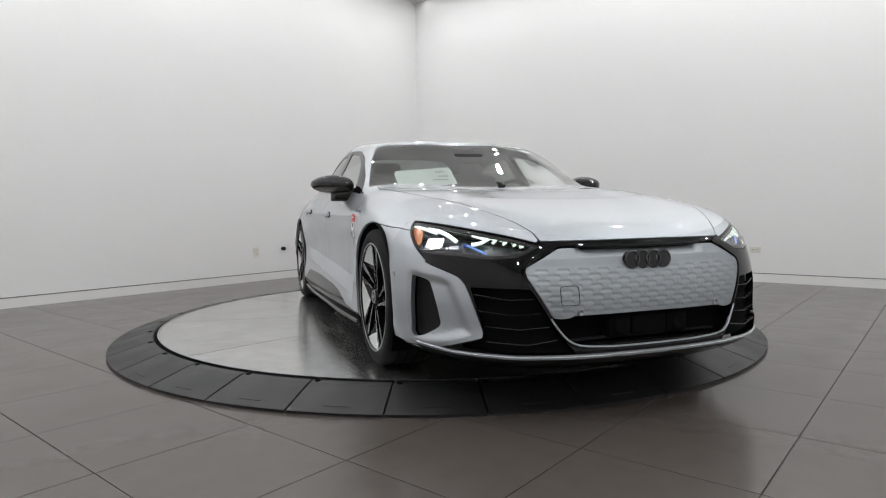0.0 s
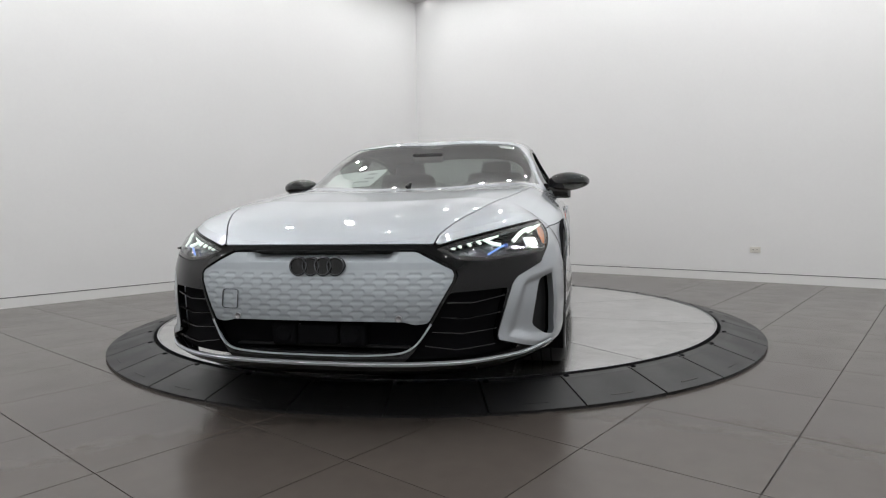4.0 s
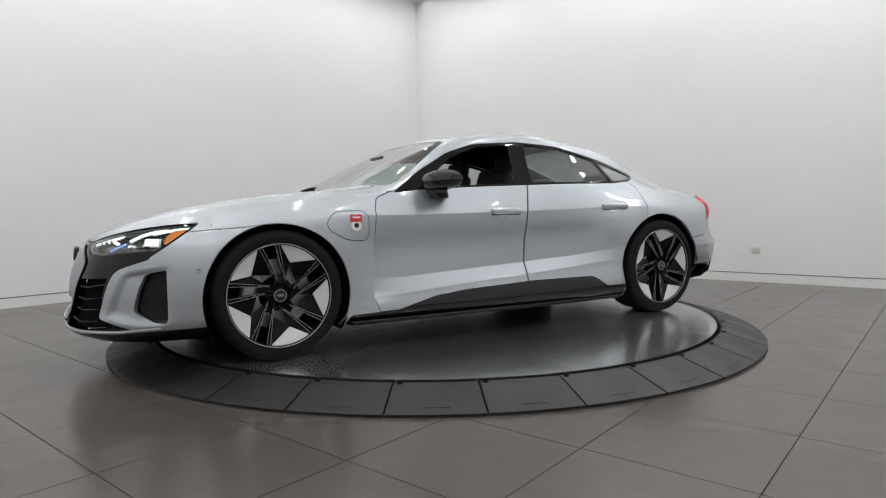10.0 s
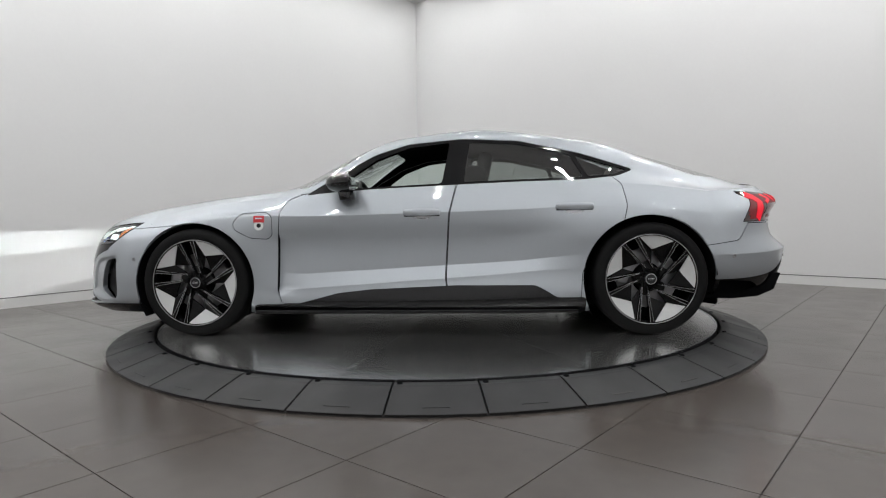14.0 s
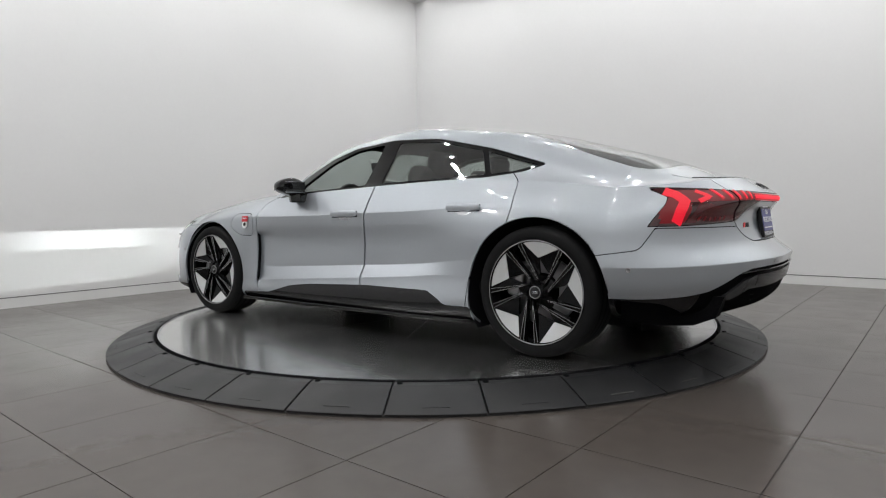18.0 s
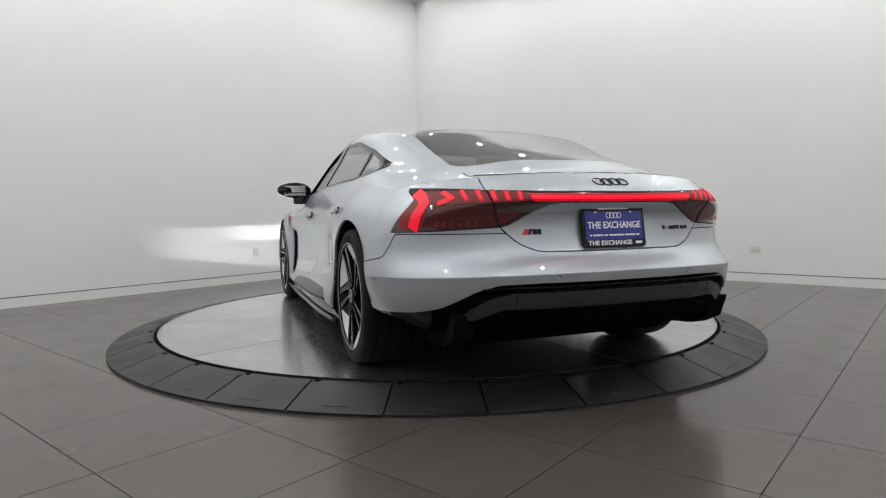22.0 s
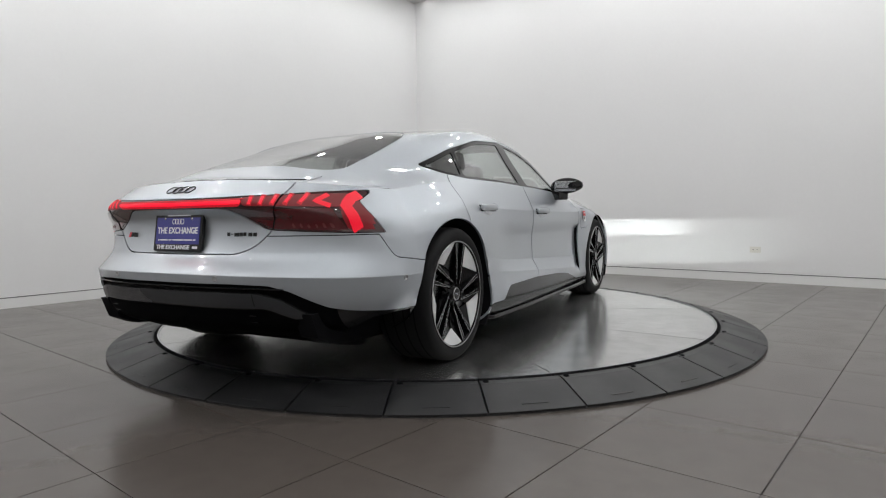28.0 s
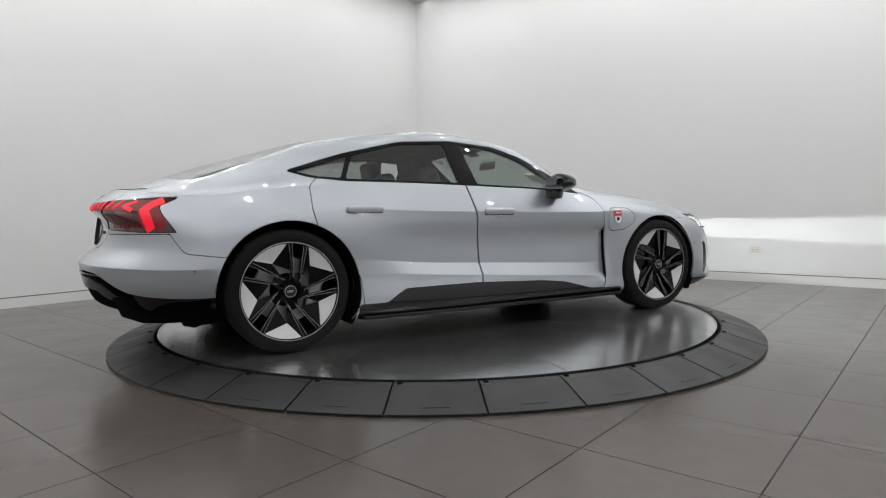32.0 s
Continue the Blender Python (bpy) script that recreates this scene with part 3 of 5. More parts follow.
def on_front(pts, V, xmin=1.5):
    return np.where(V[:, 0] > xmin, signed(pts, V[:, 1], V[:, 2]), 1.0)


def on_rear(pts, V, xmax=-1.6):
    return np.where(V[:, 0] < xmax, signed(pts, V[:, 1], V[:, 2]), 1.0)


def on_top(pts, V, zmin=0.6):
    return np.where(V[:, 2] > zmin, signed(pts, V[:, 0], V[:, 1]), 1.0)


def mirrored(M):
    V, F, N = M
    s = np.array([1, -1, 1])
    return V * s, F[:, ::-1], N * s


def both(M):
    A, B = M, mirrored(M)
    return np.concatenate([A[0], B[0]]), np.concatenate([A[1], B[1] + len(A[0])]), np.concatenate([A[2], B[2]])


def panel(name, M, mat, parent, label="", depth=0.0, lift=0.0):
    """A body panel; depth gives it a turned-in rim of that thickness."""
    V, F, N = M
    V = V + N * lift
    if depth:
        e = np.sort(np.concatenate([F[:, [0, 1]], F[:, [1, 2]], F[:, [2, 0]]]), 1)
        d = np.concatenate([F[:, [0, 1]], F[:, [1, 2]], F[:, [2, 0]]])
        _, inv, cnt = np.unique(e, axis=0, return_inverse=True, return_counts=True)
        rim = d[cnt[inv.ravel()] == 1]
        rim = rim[~((np.abs(V[rim[:, 0], 1]) < 2e-4) & (np.abs(V[rim[:, 1], 1]) < 2e-4))]
        used, ri = np.unique(rim, return_inverse=True)
        ri = ri.reshape(-1, 2)
        n0 = len(V)
        top_v, low_v = V[used], V[used] - N[used] * depth
        V = np.concatenate([V, top_v, low_v])
        outn = np.zeros((len(used), 3))
        a, b = ri[:, 0], ri[:, 1]
        side_n = np.cross(top_v[b] - top_v[a], N[used][a])
        np.add.at(outn, a, side_n)
        np.add.at(outn, b, side_n)
        outn /= np.linalg.norm(outn, axis=1, keepdims=True) + 1e-12
        N = np.concatenate([N, outn, outn])
        k = len(used)
        F = np.concatenate([F, np.stack([n0 + b, n0 + a, n0 + k + a], 1), np.stack([n0 + b, n0 + k + a, n0 + k + b], 1)])
    return mesh_ob(name, V, F, mat, parent, True, N, label)


V_, F_ = half_body()
HALF = (V_, F_, vertex_normals(V_, F_))
# make sure the normals point outwards
if (HALF[2][:, 1] * (np.abs(V_[:, 1]) > 0.9)).sum() < 0:
    HALF = (V_, F_[:, ::-1], -HALF[2])

car = new("car")
tagged(car, "silver four-door electric sports saloon with black trim on a turntable", "car")


# ---- cutting the body into its panels ----
HUB_F, HUB_R, HUB_Z = 1.478, -1.418, 0.352
circle_f = lambda V: np.where(V[:, 1] > 0.55, np.hypot(V[:, 0] - HUB_F, V[:, 2] - 0.345) - 0.392, 1.0)
circle_r = lambda V: np.where(V[:, 1] > 0.55, np.hypot(V[:, 0] + 1.408, V[:, 2] - 0.345) - 0.406, 1.0)
# side window opening, its panes, doors, flap: (x, z)
DLO = rounded([(0.765, 0.905), (0.55, 1.045), (0.32, 1.170), (0.10, 1.238), (-0.25, 1.266), (-0.62, 1.247), (-1.01, 1.160), (-1.37, 1.046), (-1.25, 1.002), (-1.03, 0.980), (-0.60, 0.972), (-0.20, 0.958), (0.30, 0.940), (0.60, 0.922)], 0.03)
PANE_F = rounded([(0.56, 0.940), (0.50, 1.005), (0.30, 1.140), (0.09, 1.215), (-0.175, 1.243), (-0.125, 0.968), (0.30, 0.952)], 0.02)
PANE_R = rounded([(-0.265, 0.976), (-0.305, 1.245), (-0.62, 1.226), (-0.95, 1.152), (-1.03, 0.996), (-0.62, 0.985)], 0.012)
PANE_Q = rounded([(-0.985, 1.145), (-1.06, 1.000), (-1.20, 1.010), (-1.325, 1.043), (-1.16, 1.090)], 0.012)
DOOR_F = rounded([(0.79, 0.91), (0.88, 0.872), (0.912, 0.80), (0.926, 0.63), (0.935, 0.30), (0.905, 0.213), (-0.166, 0.213), (-0.145, 0.37), (-0.152, 0.51), (-0.170, 0.776), (-0.215, 0.955), (-0.26, 1.0), (0.3, 1.0)], 0.012)
DOOR_R = rounded([(-0.172, 0.213), (-0.151, 0.37), (-0.158, 0.51), (-0.176, 0.776), (-0.221, 0.955), (-0.3, 1.02), (-1.18, 1.02), (-1.262, 0.95), (-1.276, 0.81), (-1.250, 0.70), (-1.10, 0.58), (-1.0, 0.40), (-0.985, 0.213)], 0.02)
FLAP = rounded([(1.215, 0.735), (1.165, 0.795), (0.995, 0.800), (0.962, 0.770), (0.962, 0.655), (0.985, 0.628), (1.10, 0.635), (1.20, 0.69)], 0.03)
SILL = rounded([(1.12, 0.10), (1.085, 0.208), (0.80, 0.213), (0.54, 0.280), (0.33, 0.302), (-0.20, 0.324), (-0.71, 0.322), (-0.78, 0.285), (-0.84, 0.246), (-1.02, 0.246), (-1.02, 0.10)], 0.02)
# windscreen, rear window, bonnet, roof: (x, y)
WIND = rounded([(1.085, -0.3), (1.085, 0.0), (1.055, 0.30), (0.98, 0.56), (0.87, 0.70), (0.785, 0.787), (0.74, 0.782), (0.60, 0.742), (0.45, 0.692), (0.285, 0.608), (0.31, 0.40), (0.345, 0.0), (0.345, -0.3)], 0.03)
REARW = rounded([(-1.02, -0.3), (-1.02, 0.0), (-1.06, 0.42), (-1.25, 0.520), (-1.80, 0.530), (-1.90, 0.515), (-1.965, 0.45), (-2.00, 0.2), (-2.005, 0.0), (-2.005, -0.3)], 0.05)
BONNET = [(2.6, -0.2), (2.6, 0.39), (2.36, 0.452), (2.30, 0.479), (2.20, 0.532), (2.05, 0.598), (1.85, 0.650), (1.70, 0.683), (1.5, 0.715), (1.3, 0.737), (1.1, 0.752), (0.95, 0.762), (0.86, 0.760), (0.85, 0.745), (0.985, 0.60), (1.08, 0.33), (1.108, 0.0), (1.108, -0.2)]
# front face: (y, z)
LAMP_F = rounded([(0.466, 0.640), (0.56, 0.668), (0.876, 0.747), (0.915, 0.722), (0.905, 0.625), (0.885, 0.612), (0.66, 0.586), (0.56, 0.594)], 0.012)
MASK_P = [(-0.2, 0.70), (0.30, 0.70), (0.462, 0.663), (0.476, 0.652), (0.56, 0.676), (0.876, 0.755), (0.93, 0.730), (0.915, 0.605), (0.865, 0.565), (0.78, 0.518), (0.762, 0.49), (0.708, 0.30), (0.712, 0.275), (0.78, 0.250), (0.86, 0.215), (0.80, 0.200), (-0.2, 0.190)]
FRAME_P = rounded([(-0.3, 0.632), (0.40, 0.634), (0.568, 0.545), (0.425, 0.285), (0.345, 0.232), (-0.3, 0.222)], 0.025)
SHIELD_P = rounded([(-0.3, 0.626), (0.395, 0.627), (0.558, 0.544), (0.452, 0.352), (0.40, 0.348), (0.36, 0.360), (-0.3, 0.362)], 0.016)
BLADE_P = rounded([(0.80, 0.512), (0.925, 0.545), (0.96, 0.50), (0.962, 0.27), (0.93, 0.235), (0.86, 0.235), (0.735, 0.285)], 0.02)
CURTAIN_P = rounded([(0.872, 0.500), (0.948, 0.528), (0.958, 0.50), (0.958, 0.27), (0.935, 0.248), (0.900, 0.252), (0.842, 0.312)], 0.015)
LIP_P = [(-0.2, 0.204), (0.60, 0.210), (0.80, 0.219), (0.99, 0.248), (0.99, 0.226), (0.80, 0.203), (0.60, 0.192), (-0.2, 0.187)]
LOWG = [(0.44, 0.465), (0.745, 0.478), (0.705, 0.30), (0.715, 0.272), (0.80, 0.235), (0.60, 0.207), (0.36, 0.203), (0.41, 0.255)]
# rear face: (y, z)
LAMP_R = [(-0.2, 0.858), (0.30, 0.860), (0.56, 0.868), (0.72, 0.882), (0.83, 0.890), (0.90, 0.80), (0.92, 0.697), (0.80, 0.700), (0.515, 0.716), (0.485, 0.722), (0.37, 0.785), (0.32, 0.808), (0.27, 0.814), (-0.2, 0.814)]
LAMP_RS = [(-1.955, 0.905), (-1.972, 0.878), (-2.062, 0.838), (-2.055, 0.80), (-1.985, 0.690), (-2.6, 0.690), (-2.6, 0.95)]
BOOT_P = rounded([(-0.3, 1.3), (0.505, 1.3), (0.512, 1.01), (0.555, 0.955), (0.568, 0.90), (0.566, 0.84), (0.515, 0.716), (0.44, 0.645), (0.36, 0.612), (-0.3, 0.608)], 0.03)
REARLOW_P = [(-0.3, 0.492), (0.40, 0.492), (0.56, 0.486), (0.64, 0.460), (0.76, 0.385), (0.82, 0.366), (0.90, 0.350), (1.0, 0.336), (1.0, 0.0), (-0.3, 0.0)]
BUMPER_R = [(-1.70, 0.552), (-1.774, 0.560), (-1.867, 0.573), (-1.940, 0.583), (-1.965, 0.597), (-1.992, 0.639), (-2.023, 0.69), (-2.7, 0.69), (-2.7, 0.0), (-1.70, 0.0), (-1.78, 0.40)]

EDGE = lambda V, off=0.0: 1.885 + off + (0.737 - np.maximum(V[:, 2], 0.58)) * 1.45 - V[:, 0]      # slanted outer end of the headlamp
GAP = 0.0026
M = HALF
_, M = split(M, circle_f(M[0]))
_, M = split(M, circle_r(M[0]))
# lower corners of the tail turn in under the bumper
UNDERCUT = [(1.1, 0.335), (0.92, 0.335), (0.87, 0.325), (0.80, 0.285), (0.72, 0.237), (0.67, 0.18), (0.67, 0.0), (1.1, 0.0)]
_, M = split(M, on_rear(UNDERCUT, M[0], -1.83))
# dark shell under the panel gaps
INNER = M
for field in (lambda V: on_side(DLO, V), lambda V: on_top(WIND, V, 0.85), lambda V: on_top(REARW, V, 0.85), lambda V: on_front(FRAME_P, V), lambda V: np.maximum(on_front(BLADE_P, V, 1.75), 1.985 - V[:, 0]),
              lambda V: np.maximum(on_front(LAMP_F, V), EDGE(V)), lambda V: on_front(LOWG, V)):
    _, INNER = split(INNER, field(INNER[0]))


def take(field, gap=GAP, inset=None):
    """Cut a panel out of what is left of the body, with a gap round it."""
    global M
    f = field(M[0])
    if gap:
        wide, M = split(M, f - gap)
        piece, _ = split(wide, field(wide[0]) + gap)
    else:
        piece, M = split(M, f)
    return piece


PIECES = {}
PIECES["dlo"] = take(lambda V: on_side(DLO, V), 0.0015)
PIECES["windscreen"] = take(lambda V: on_top(WIND, V, 0.86), 0.002)
PIECES["rear_window"] = take(lambda V: on_top(REARW, V, 0.9), 0.002)
PIECES["lamp_f"] = take(lambda V: np.maximum(on_front(LAMP_F, V), EDGE(V)), 0.002)
PIECES["grille"] = take(lambda V: on_front(FRAME_P, V), 0.001)
PIECES["lip"] = take(lambda V: on_front(LIP_P, V), 0.0)
PIECES["splitter"] = take(lambda V: on_front([(-0.2, 0.188), (0.60, 0.193), (0.80, 0.204), (0.99, 0.227), (0.99, 0.0), (-0.2, 0.0)], V, 1.6), 0.0)
PIECES["curtain"] = take(lambda V: np.maximum(on_front(BLADE_P, V, 1.75), 1.985 - V[:, 0]), 0.0)
PIECES["bonnet"] = take(lambda V: np.maximum(on_top(BONNET, V, 0.5), 0.655 - V[:, 2]))
PIECES["mask"] = take(lambda V: np.maximum(on_front(MASK_P, V, 1.85), np.where(V[:, 2] > 0.56, EDGE(V, -0.016), -1.0)), 0.001)
FRONT_B = [(1.96, 0.701), (1.67, 0.7185), (1.555, 0.731), (1.49, 0.7345), (1.48, 0.6), (1.48, 0.0), (2.7, 0.0), (2.7, 0.60), (2.12, 0.60), (2.04, 0.66)]
PIECES["bumper_f"] = take(lambda V: np.where(V[:, 0] > 1.46, on_side(FRONT_B, V, 0.6), 1.0), 0.0020)
PIECES["lamp_r"] = take(lambda V: np.maximum(on_rear(LAMP_R, V), signed(LAMP_RS, V[:, 0], V[:, 2])), 0.002)
PIECES["rear_low"] = take(lambda V: np.maximum(on_rear(REARLOW_P, V, -1.7), -1.0 - V[:, 0] * 0 - 0), 0.0)
PIECES["sill"] = take(lambda V: on_side(SILL, V, 0.6), 0.0)
PIECES["door_f"] = take(lambda V: on_side(DOOR_F, V, 0.79))
PIECES["door_r"] = take(lambda V: on_side(DOOR_R, V, 0.74))
PIECES["flap"] = take(lambda V: on_side(FLAP, V, 0.7), 0.0022)
PIECES["boot"] = take(lambda V: np.where(V[:, 0] < -2.0, signed(BOOT_P, V[:, 1], V[:, 2]), 1.0))
PIECES["bumper_r"] = take(lambda V: np.where(V[:, 0] < -1.6, signed(BUMPER_R, V[:, 0], V[:, 2]), 1.0), 0.0022)
PIECES["rest"] = M
RIM_D = 0.012


def door_step(V):
    """How far the door's front end lies behind the wing at the air outlet."""
    return 0.030 * np.clip((V[:, 0] - 0.72) / 0.20, 0, 1) ** 2 * np.clip((V[:, 2] - 0.26) / 0.06, 0, 1) * np.clip((0.665 - V[:, 2]) / 0.035, 0, 1) * (V[:, 0] < 0.96) * (V[:, 1] > 0.7)


INNER = (INNER[0] - np.array([0, 1.0, 0]) * (1.3 * door_step(INNER[0]))[:, None], INNER[1], INNER[2])
panel("inner_shell", (INNER[0] - INNER[2] * 0.010, INNER[1], INNER[2]), VOID, car)
inner2 = mirrored(INNER)
panel("inner_shell", (inner2[0] - inner2[2] * 0.010, inner2[1], inner2[2]), VOID, car)
SIDES = (("left", lambda q: q), ("right", mirrored))
panel("body_shell", both(PIECES["rest"]), PAINT, car, "silver metallic painted body shell", RIM_D)
panel("bonnet", both(PIECES["bonnet"]), PAINT, car, "", RIM_D)
panel("boot_lid", both(PIECES["boot"]), PAINT, car, "", RIM_D)
for _, side_of in SIDES:
    panel("front_bumper", side_of(PIECES["bumper_f"]), PAINT, car, "", RIM_D)
panel("rear_bumper", both(PIECES["bumper_r"]), PAINT, car, "", RIM_D)
panel("front_lip", both(PIECES["lip"]), PAINT, car, "thin silver front lip")
panel("front_splitter", both(PIECES["splitter"]), BLACK, car, "black underside of the front bumper")


# ---- points on the body surface, for what is fixed to it ----
def sampler(M, keep, a, b, facing):
    V, _, N = M
    k = keep(V) & facing(N)
    return V[k], N[k], V[k][:, [a, b]]


SIDE_S = sampler(HALF, lambda V: V[:, 1] > 0.55, 0, 2, lambda N: N[:, 1] > 0.3)
FRONT_S = sampler(HALF, lambda V: V[:, 0] > 1.75, 1, 2, lambda N: N[:, 0] > 0.12)
REAR_S = sampler(HALF, lambda V: V[:, 0] < -1.75, 1, 2, lambda N: N[:, 0] < -0.12)


def surface(S, p, q):
    """The point and normal of the body where it shows at (p, q) in the sampler's plane."""
    V, N, uv = S
    flip = p < 0 and S is not SIDE_S
    d = np.hypot(uv[:, 0] - abs(p) if S is not SIDE_S else uv[:, 0] - p, uv[:, 1] - q)
    i = np.argsort(d)[:14]
    w = np.exp(-(d[i] / 0.011) ** 2) + 1e-9
    w /= w.sum()
    P, n = (V[i] * w[:, None]).sum(0), (N[i] * w[:, None]).sum(0)
    if flip:
        P, n = P * (1, -1, 1), n * (1, -1, 1)
    return Vector(P), Vector(n).normalized()


def ribbon(name, S, pts, width, thick, mat, parent, lift=0.0, label="", right=False, n=6, closed=False, upright=False, even=0):
    """A bar of that width and thickness laid along a line on the body."""
    pts = list(pts) + ([pts[0]] if closed else [])
    fine = []
    for (a, b), (c, d) in zip(pts, pts[1:]):
        fine += [(a + (c - a) * j / n, b + (d - b) * j / n) for j in range(n)]
    fine.append(pts[-1])
    c = [surface(S, a, b) for a, b in fine]
    for _ in range(even):
        c = [c[0]] + [((c[i - 1][0] + c[i][0] * 2 + c[i + 1][0]) / 4, (c[i - 1][1] + c[i][1] * 2 + c[i + 1][1]).normalized()) for i in range(1, len(c) - 1)] + [c[-1]]
    if upright:
        c = [(P, Vector((N.x, N.y, N.z * 0.25)).normalized()) for P, N in c]
    bm, rows = bmesh.new(), []
    for i, (P, N) in enumerate(c):
        T = (c[min(i + 1, len(c) - 1)][0] - c[max(i - 1, 0)][0]).normalized()
        B = N.cross(T).normalized() * (width / 2)
        row = [P + N * (lift - 0.004) + B, P + N * (lift + thick * 0.6) + B, P + N * (lift + thick) + B * 0.7, P + N * (lift + thick) - B * 0.7, P + N * (lift + thick * 0.6) - B, P + N * (lift - 0.004) - B]
        rows.append([bm.verts.new((v.x, -v.y if right else v.y, v.z)) for v in row])
    for a, b in zip(rows, rows[1:]):
        for k in range(6):
            bm.faces.new((a[k], a[(k + 1) % 6], b[(k + 1) % 6], b[k]))
    bm.faces.new(rows[0])
    bm.faces.new(rows[-1])
    bmesh.ops.recalc_face_normals(bm, faces=bm.faces[:])
    return part(name, bm, mat, parent, label)


def sides(piece):
    return ((False, piece), (True, mirrored(piece)))


def cut(M, field):
    return split(M, field(M[0]))


# ---- side windows ----
q_pane, rest = cut(PIECES["dlo"], lambda V: signed(PANE_Q, V[:, 0], V[:, 2]))
r_pane, rest = cut(rest, lambda V: signed(PANE_R, V[:, 0], V[:, 2]))
f_pane, rest = cut(rest, lambda V: signed(PANE_F, V[:, 0], V[:, 2]))
for right, piece in sides(rest):
    panel("window_surround", piece, BLACK, car, "gloss black window surround and pillar", 0.02, -0.001)
for right, piece in sides(q_pane):
    panel("quarter_window", piece, TINT, car, "dark tinted glass", 0, -0.005)
for right, piece in sides(r_pane):
    panel("rear_side_window", piece, TINT, car, "dark tinted glass", 0, -0.005)
panel("front_side_window", mirrored(f_pane), SCREEN, car, "closed clear front door window", 0, -0.005)
panel("windscreen", both(PIECES["windscreen"]), SCREEN, car, "greenish windscreen glass", 0, -0.002)
panel("rear_window", both(PIECES["rear_window"]), REARG, car, "dark tinted rear window", 0, -0.002)
for ob in car.children:
    if "window" in ob.name or ob.name.startswith("windscreen"):
        ob.visible_shadow = ob.name.startswith("window_surround")
# black sill of the windscreen and its wipers
WS = both(PIECES["windscreen"])
SCREEN_S = (WS[0], WS[2], np.abs(WS[0][:, [1, 0]]))
for wiper_line in ([(0.60, 0.985), (0.40, 1.030), (0.10, 1.055), (-0.08, 1.06)], [(-0.05, 1.075), (-0.25, 1.055), (-0.48, 1.00)]):
    arm = ribbon("wiper", SCREEN_S, wiper_line, 0.014, 0.012, DARK, car, 0.006, "black windscreen wiper")
    ribbon("wiper_blade", SCREEN_S, [(p + 0.004, q - 0.012) for p, q in wiper_line], 0.006, 0.006, VOID, arm, 0.002)

# ---- doors with handles, sills, flaps ----
def door_handle(door, x0, z0, s):
    """A rounded pull grip standing off the door over a shallow bowl, its shade and highlight coloured in."""
    bm, rows = bmesh.new(), []
    for k in range(17):
        u = -1 + 2 * k / 16
        x = x0 + 0.118 * math.sin(u * math.pi / 2)
        h = 0.0205 * max(0.0, 1 - abs(u) ** 3.2) ** 0.5 + 0.0015
        P, n = surface(SIDE_S, x, z0)
        out = 0.021 * max(0.0, 1 - abs(u) ** 5) ** 0.5
        row = []
        for j in range(12):
            w = 2 * math.pi * j / 12
            row.append(bm.verts.new((x, s * (P.y + 0.004 + out * (0.55 + 0.45 * math.sin(w))), z0 + h * math.cos(w) + 0.003 * (1 - u * u))))
        rows.append(row)
    for a, b in zip(rows, rows[1:]):
        for j in range(12):
            bm.faces.new((a[j], a[(j + 1) % 12], b[(j + 1) % 12], b[j]))
    bm.faces.new(rows[0])
    bm.faces.new(rows[-1])
    bmesh.ops.recalc_face_normals(bm, faces=bm.faces[:])
    grip = part("door_handle", bm, PAINT, door, "", True)
    # near-black strip puts the grip's shade on the door
    ribbon("handle_gap", SIDE_S, [(x0 - 0.112, z0 - 0.004), (x0 + 0.112, z0 - 0.004)], 0.040, 0.0006, VOID, door, 0.0, "dark strip for the shade round the handle", s < 0, 10)
    # chrome patch on the skin imitates the bowl's highlight
    bowl, ring_v = bmesh.new(), []
    for rad, dep in ((1.0, 0.0008), (0.7, 0.0012), (0.35, 0.0016)):
        ring_v.append([])
        for j in range(20):
            w = 2 * math.pi * j / 20
            x, z = x0 + 0.062 * rad * math.cos(w), z0 - 0.012 + 0.031 * rad * math.sin(w)
            ring_v[-1].append(bowl.verts.new((x, s * (surface(SIDE_S, x, z)[0].y + dep), z)))
    for a, b in zip(ring_v, ring_v[1:]):
        for j in range(20):
            bowl.faces.new((a[j], a[(j + 1) % 20], b[(j + 1) % 20], b[j]))
    bowl.faces.new(ring_v[-1])
    bmesh.ops.recalc_face_normals(bowl, faces=bowl.faces[:])
    part("grip_bowl", bowl, CHROME, door, "chrome patch for the highlight in the shallow bowl behind the grip", True)
    return grip



DF = PIECES["door_f"]
DFV = DF[0] - np.array([0, 1.0, 0]) * door_step(DF[0])[:, None]
DFN = vertex_normals(DFV, DF[1])
DF = (DFV, DF[1], DFN if DFN[:, 1].sum() > 0 else -DFN)
for right, piece in sides(DF):
    s = -1 if right else 1
    door = panel("front_door", piece, PAINT, car, "", RIM_D)
    door_handle(door, 0.0, 0.783, s)
for right, piece in sides(PIECES["door_r"]):
    s = -1 if right else 1
    door = panel("rear_door", piece, PAINT, car, "", RIM_D)
    door_handle(door, -0.955, 0.807, s)
for right, piece in sides(PIECES["sill"]):
    s = -1 if right else 1
    panel("sill", piece, BLACK, car, "gloss black side sill", 0.0)
    part("side_skirt", slab(bmesh.new(), [(1.09, s * 0.93), (1.08, s * 0.958), (0.6, s * 0.978), (-0.5, s * 0.985), (-0.97, s * 0.968), (-1.0, s * 0.93), (-0.98, s * 0.80), (1.08, s * 0.80)], 0.148, 0.172, 0.006), BLACK, car, "flat black side skirt blade")
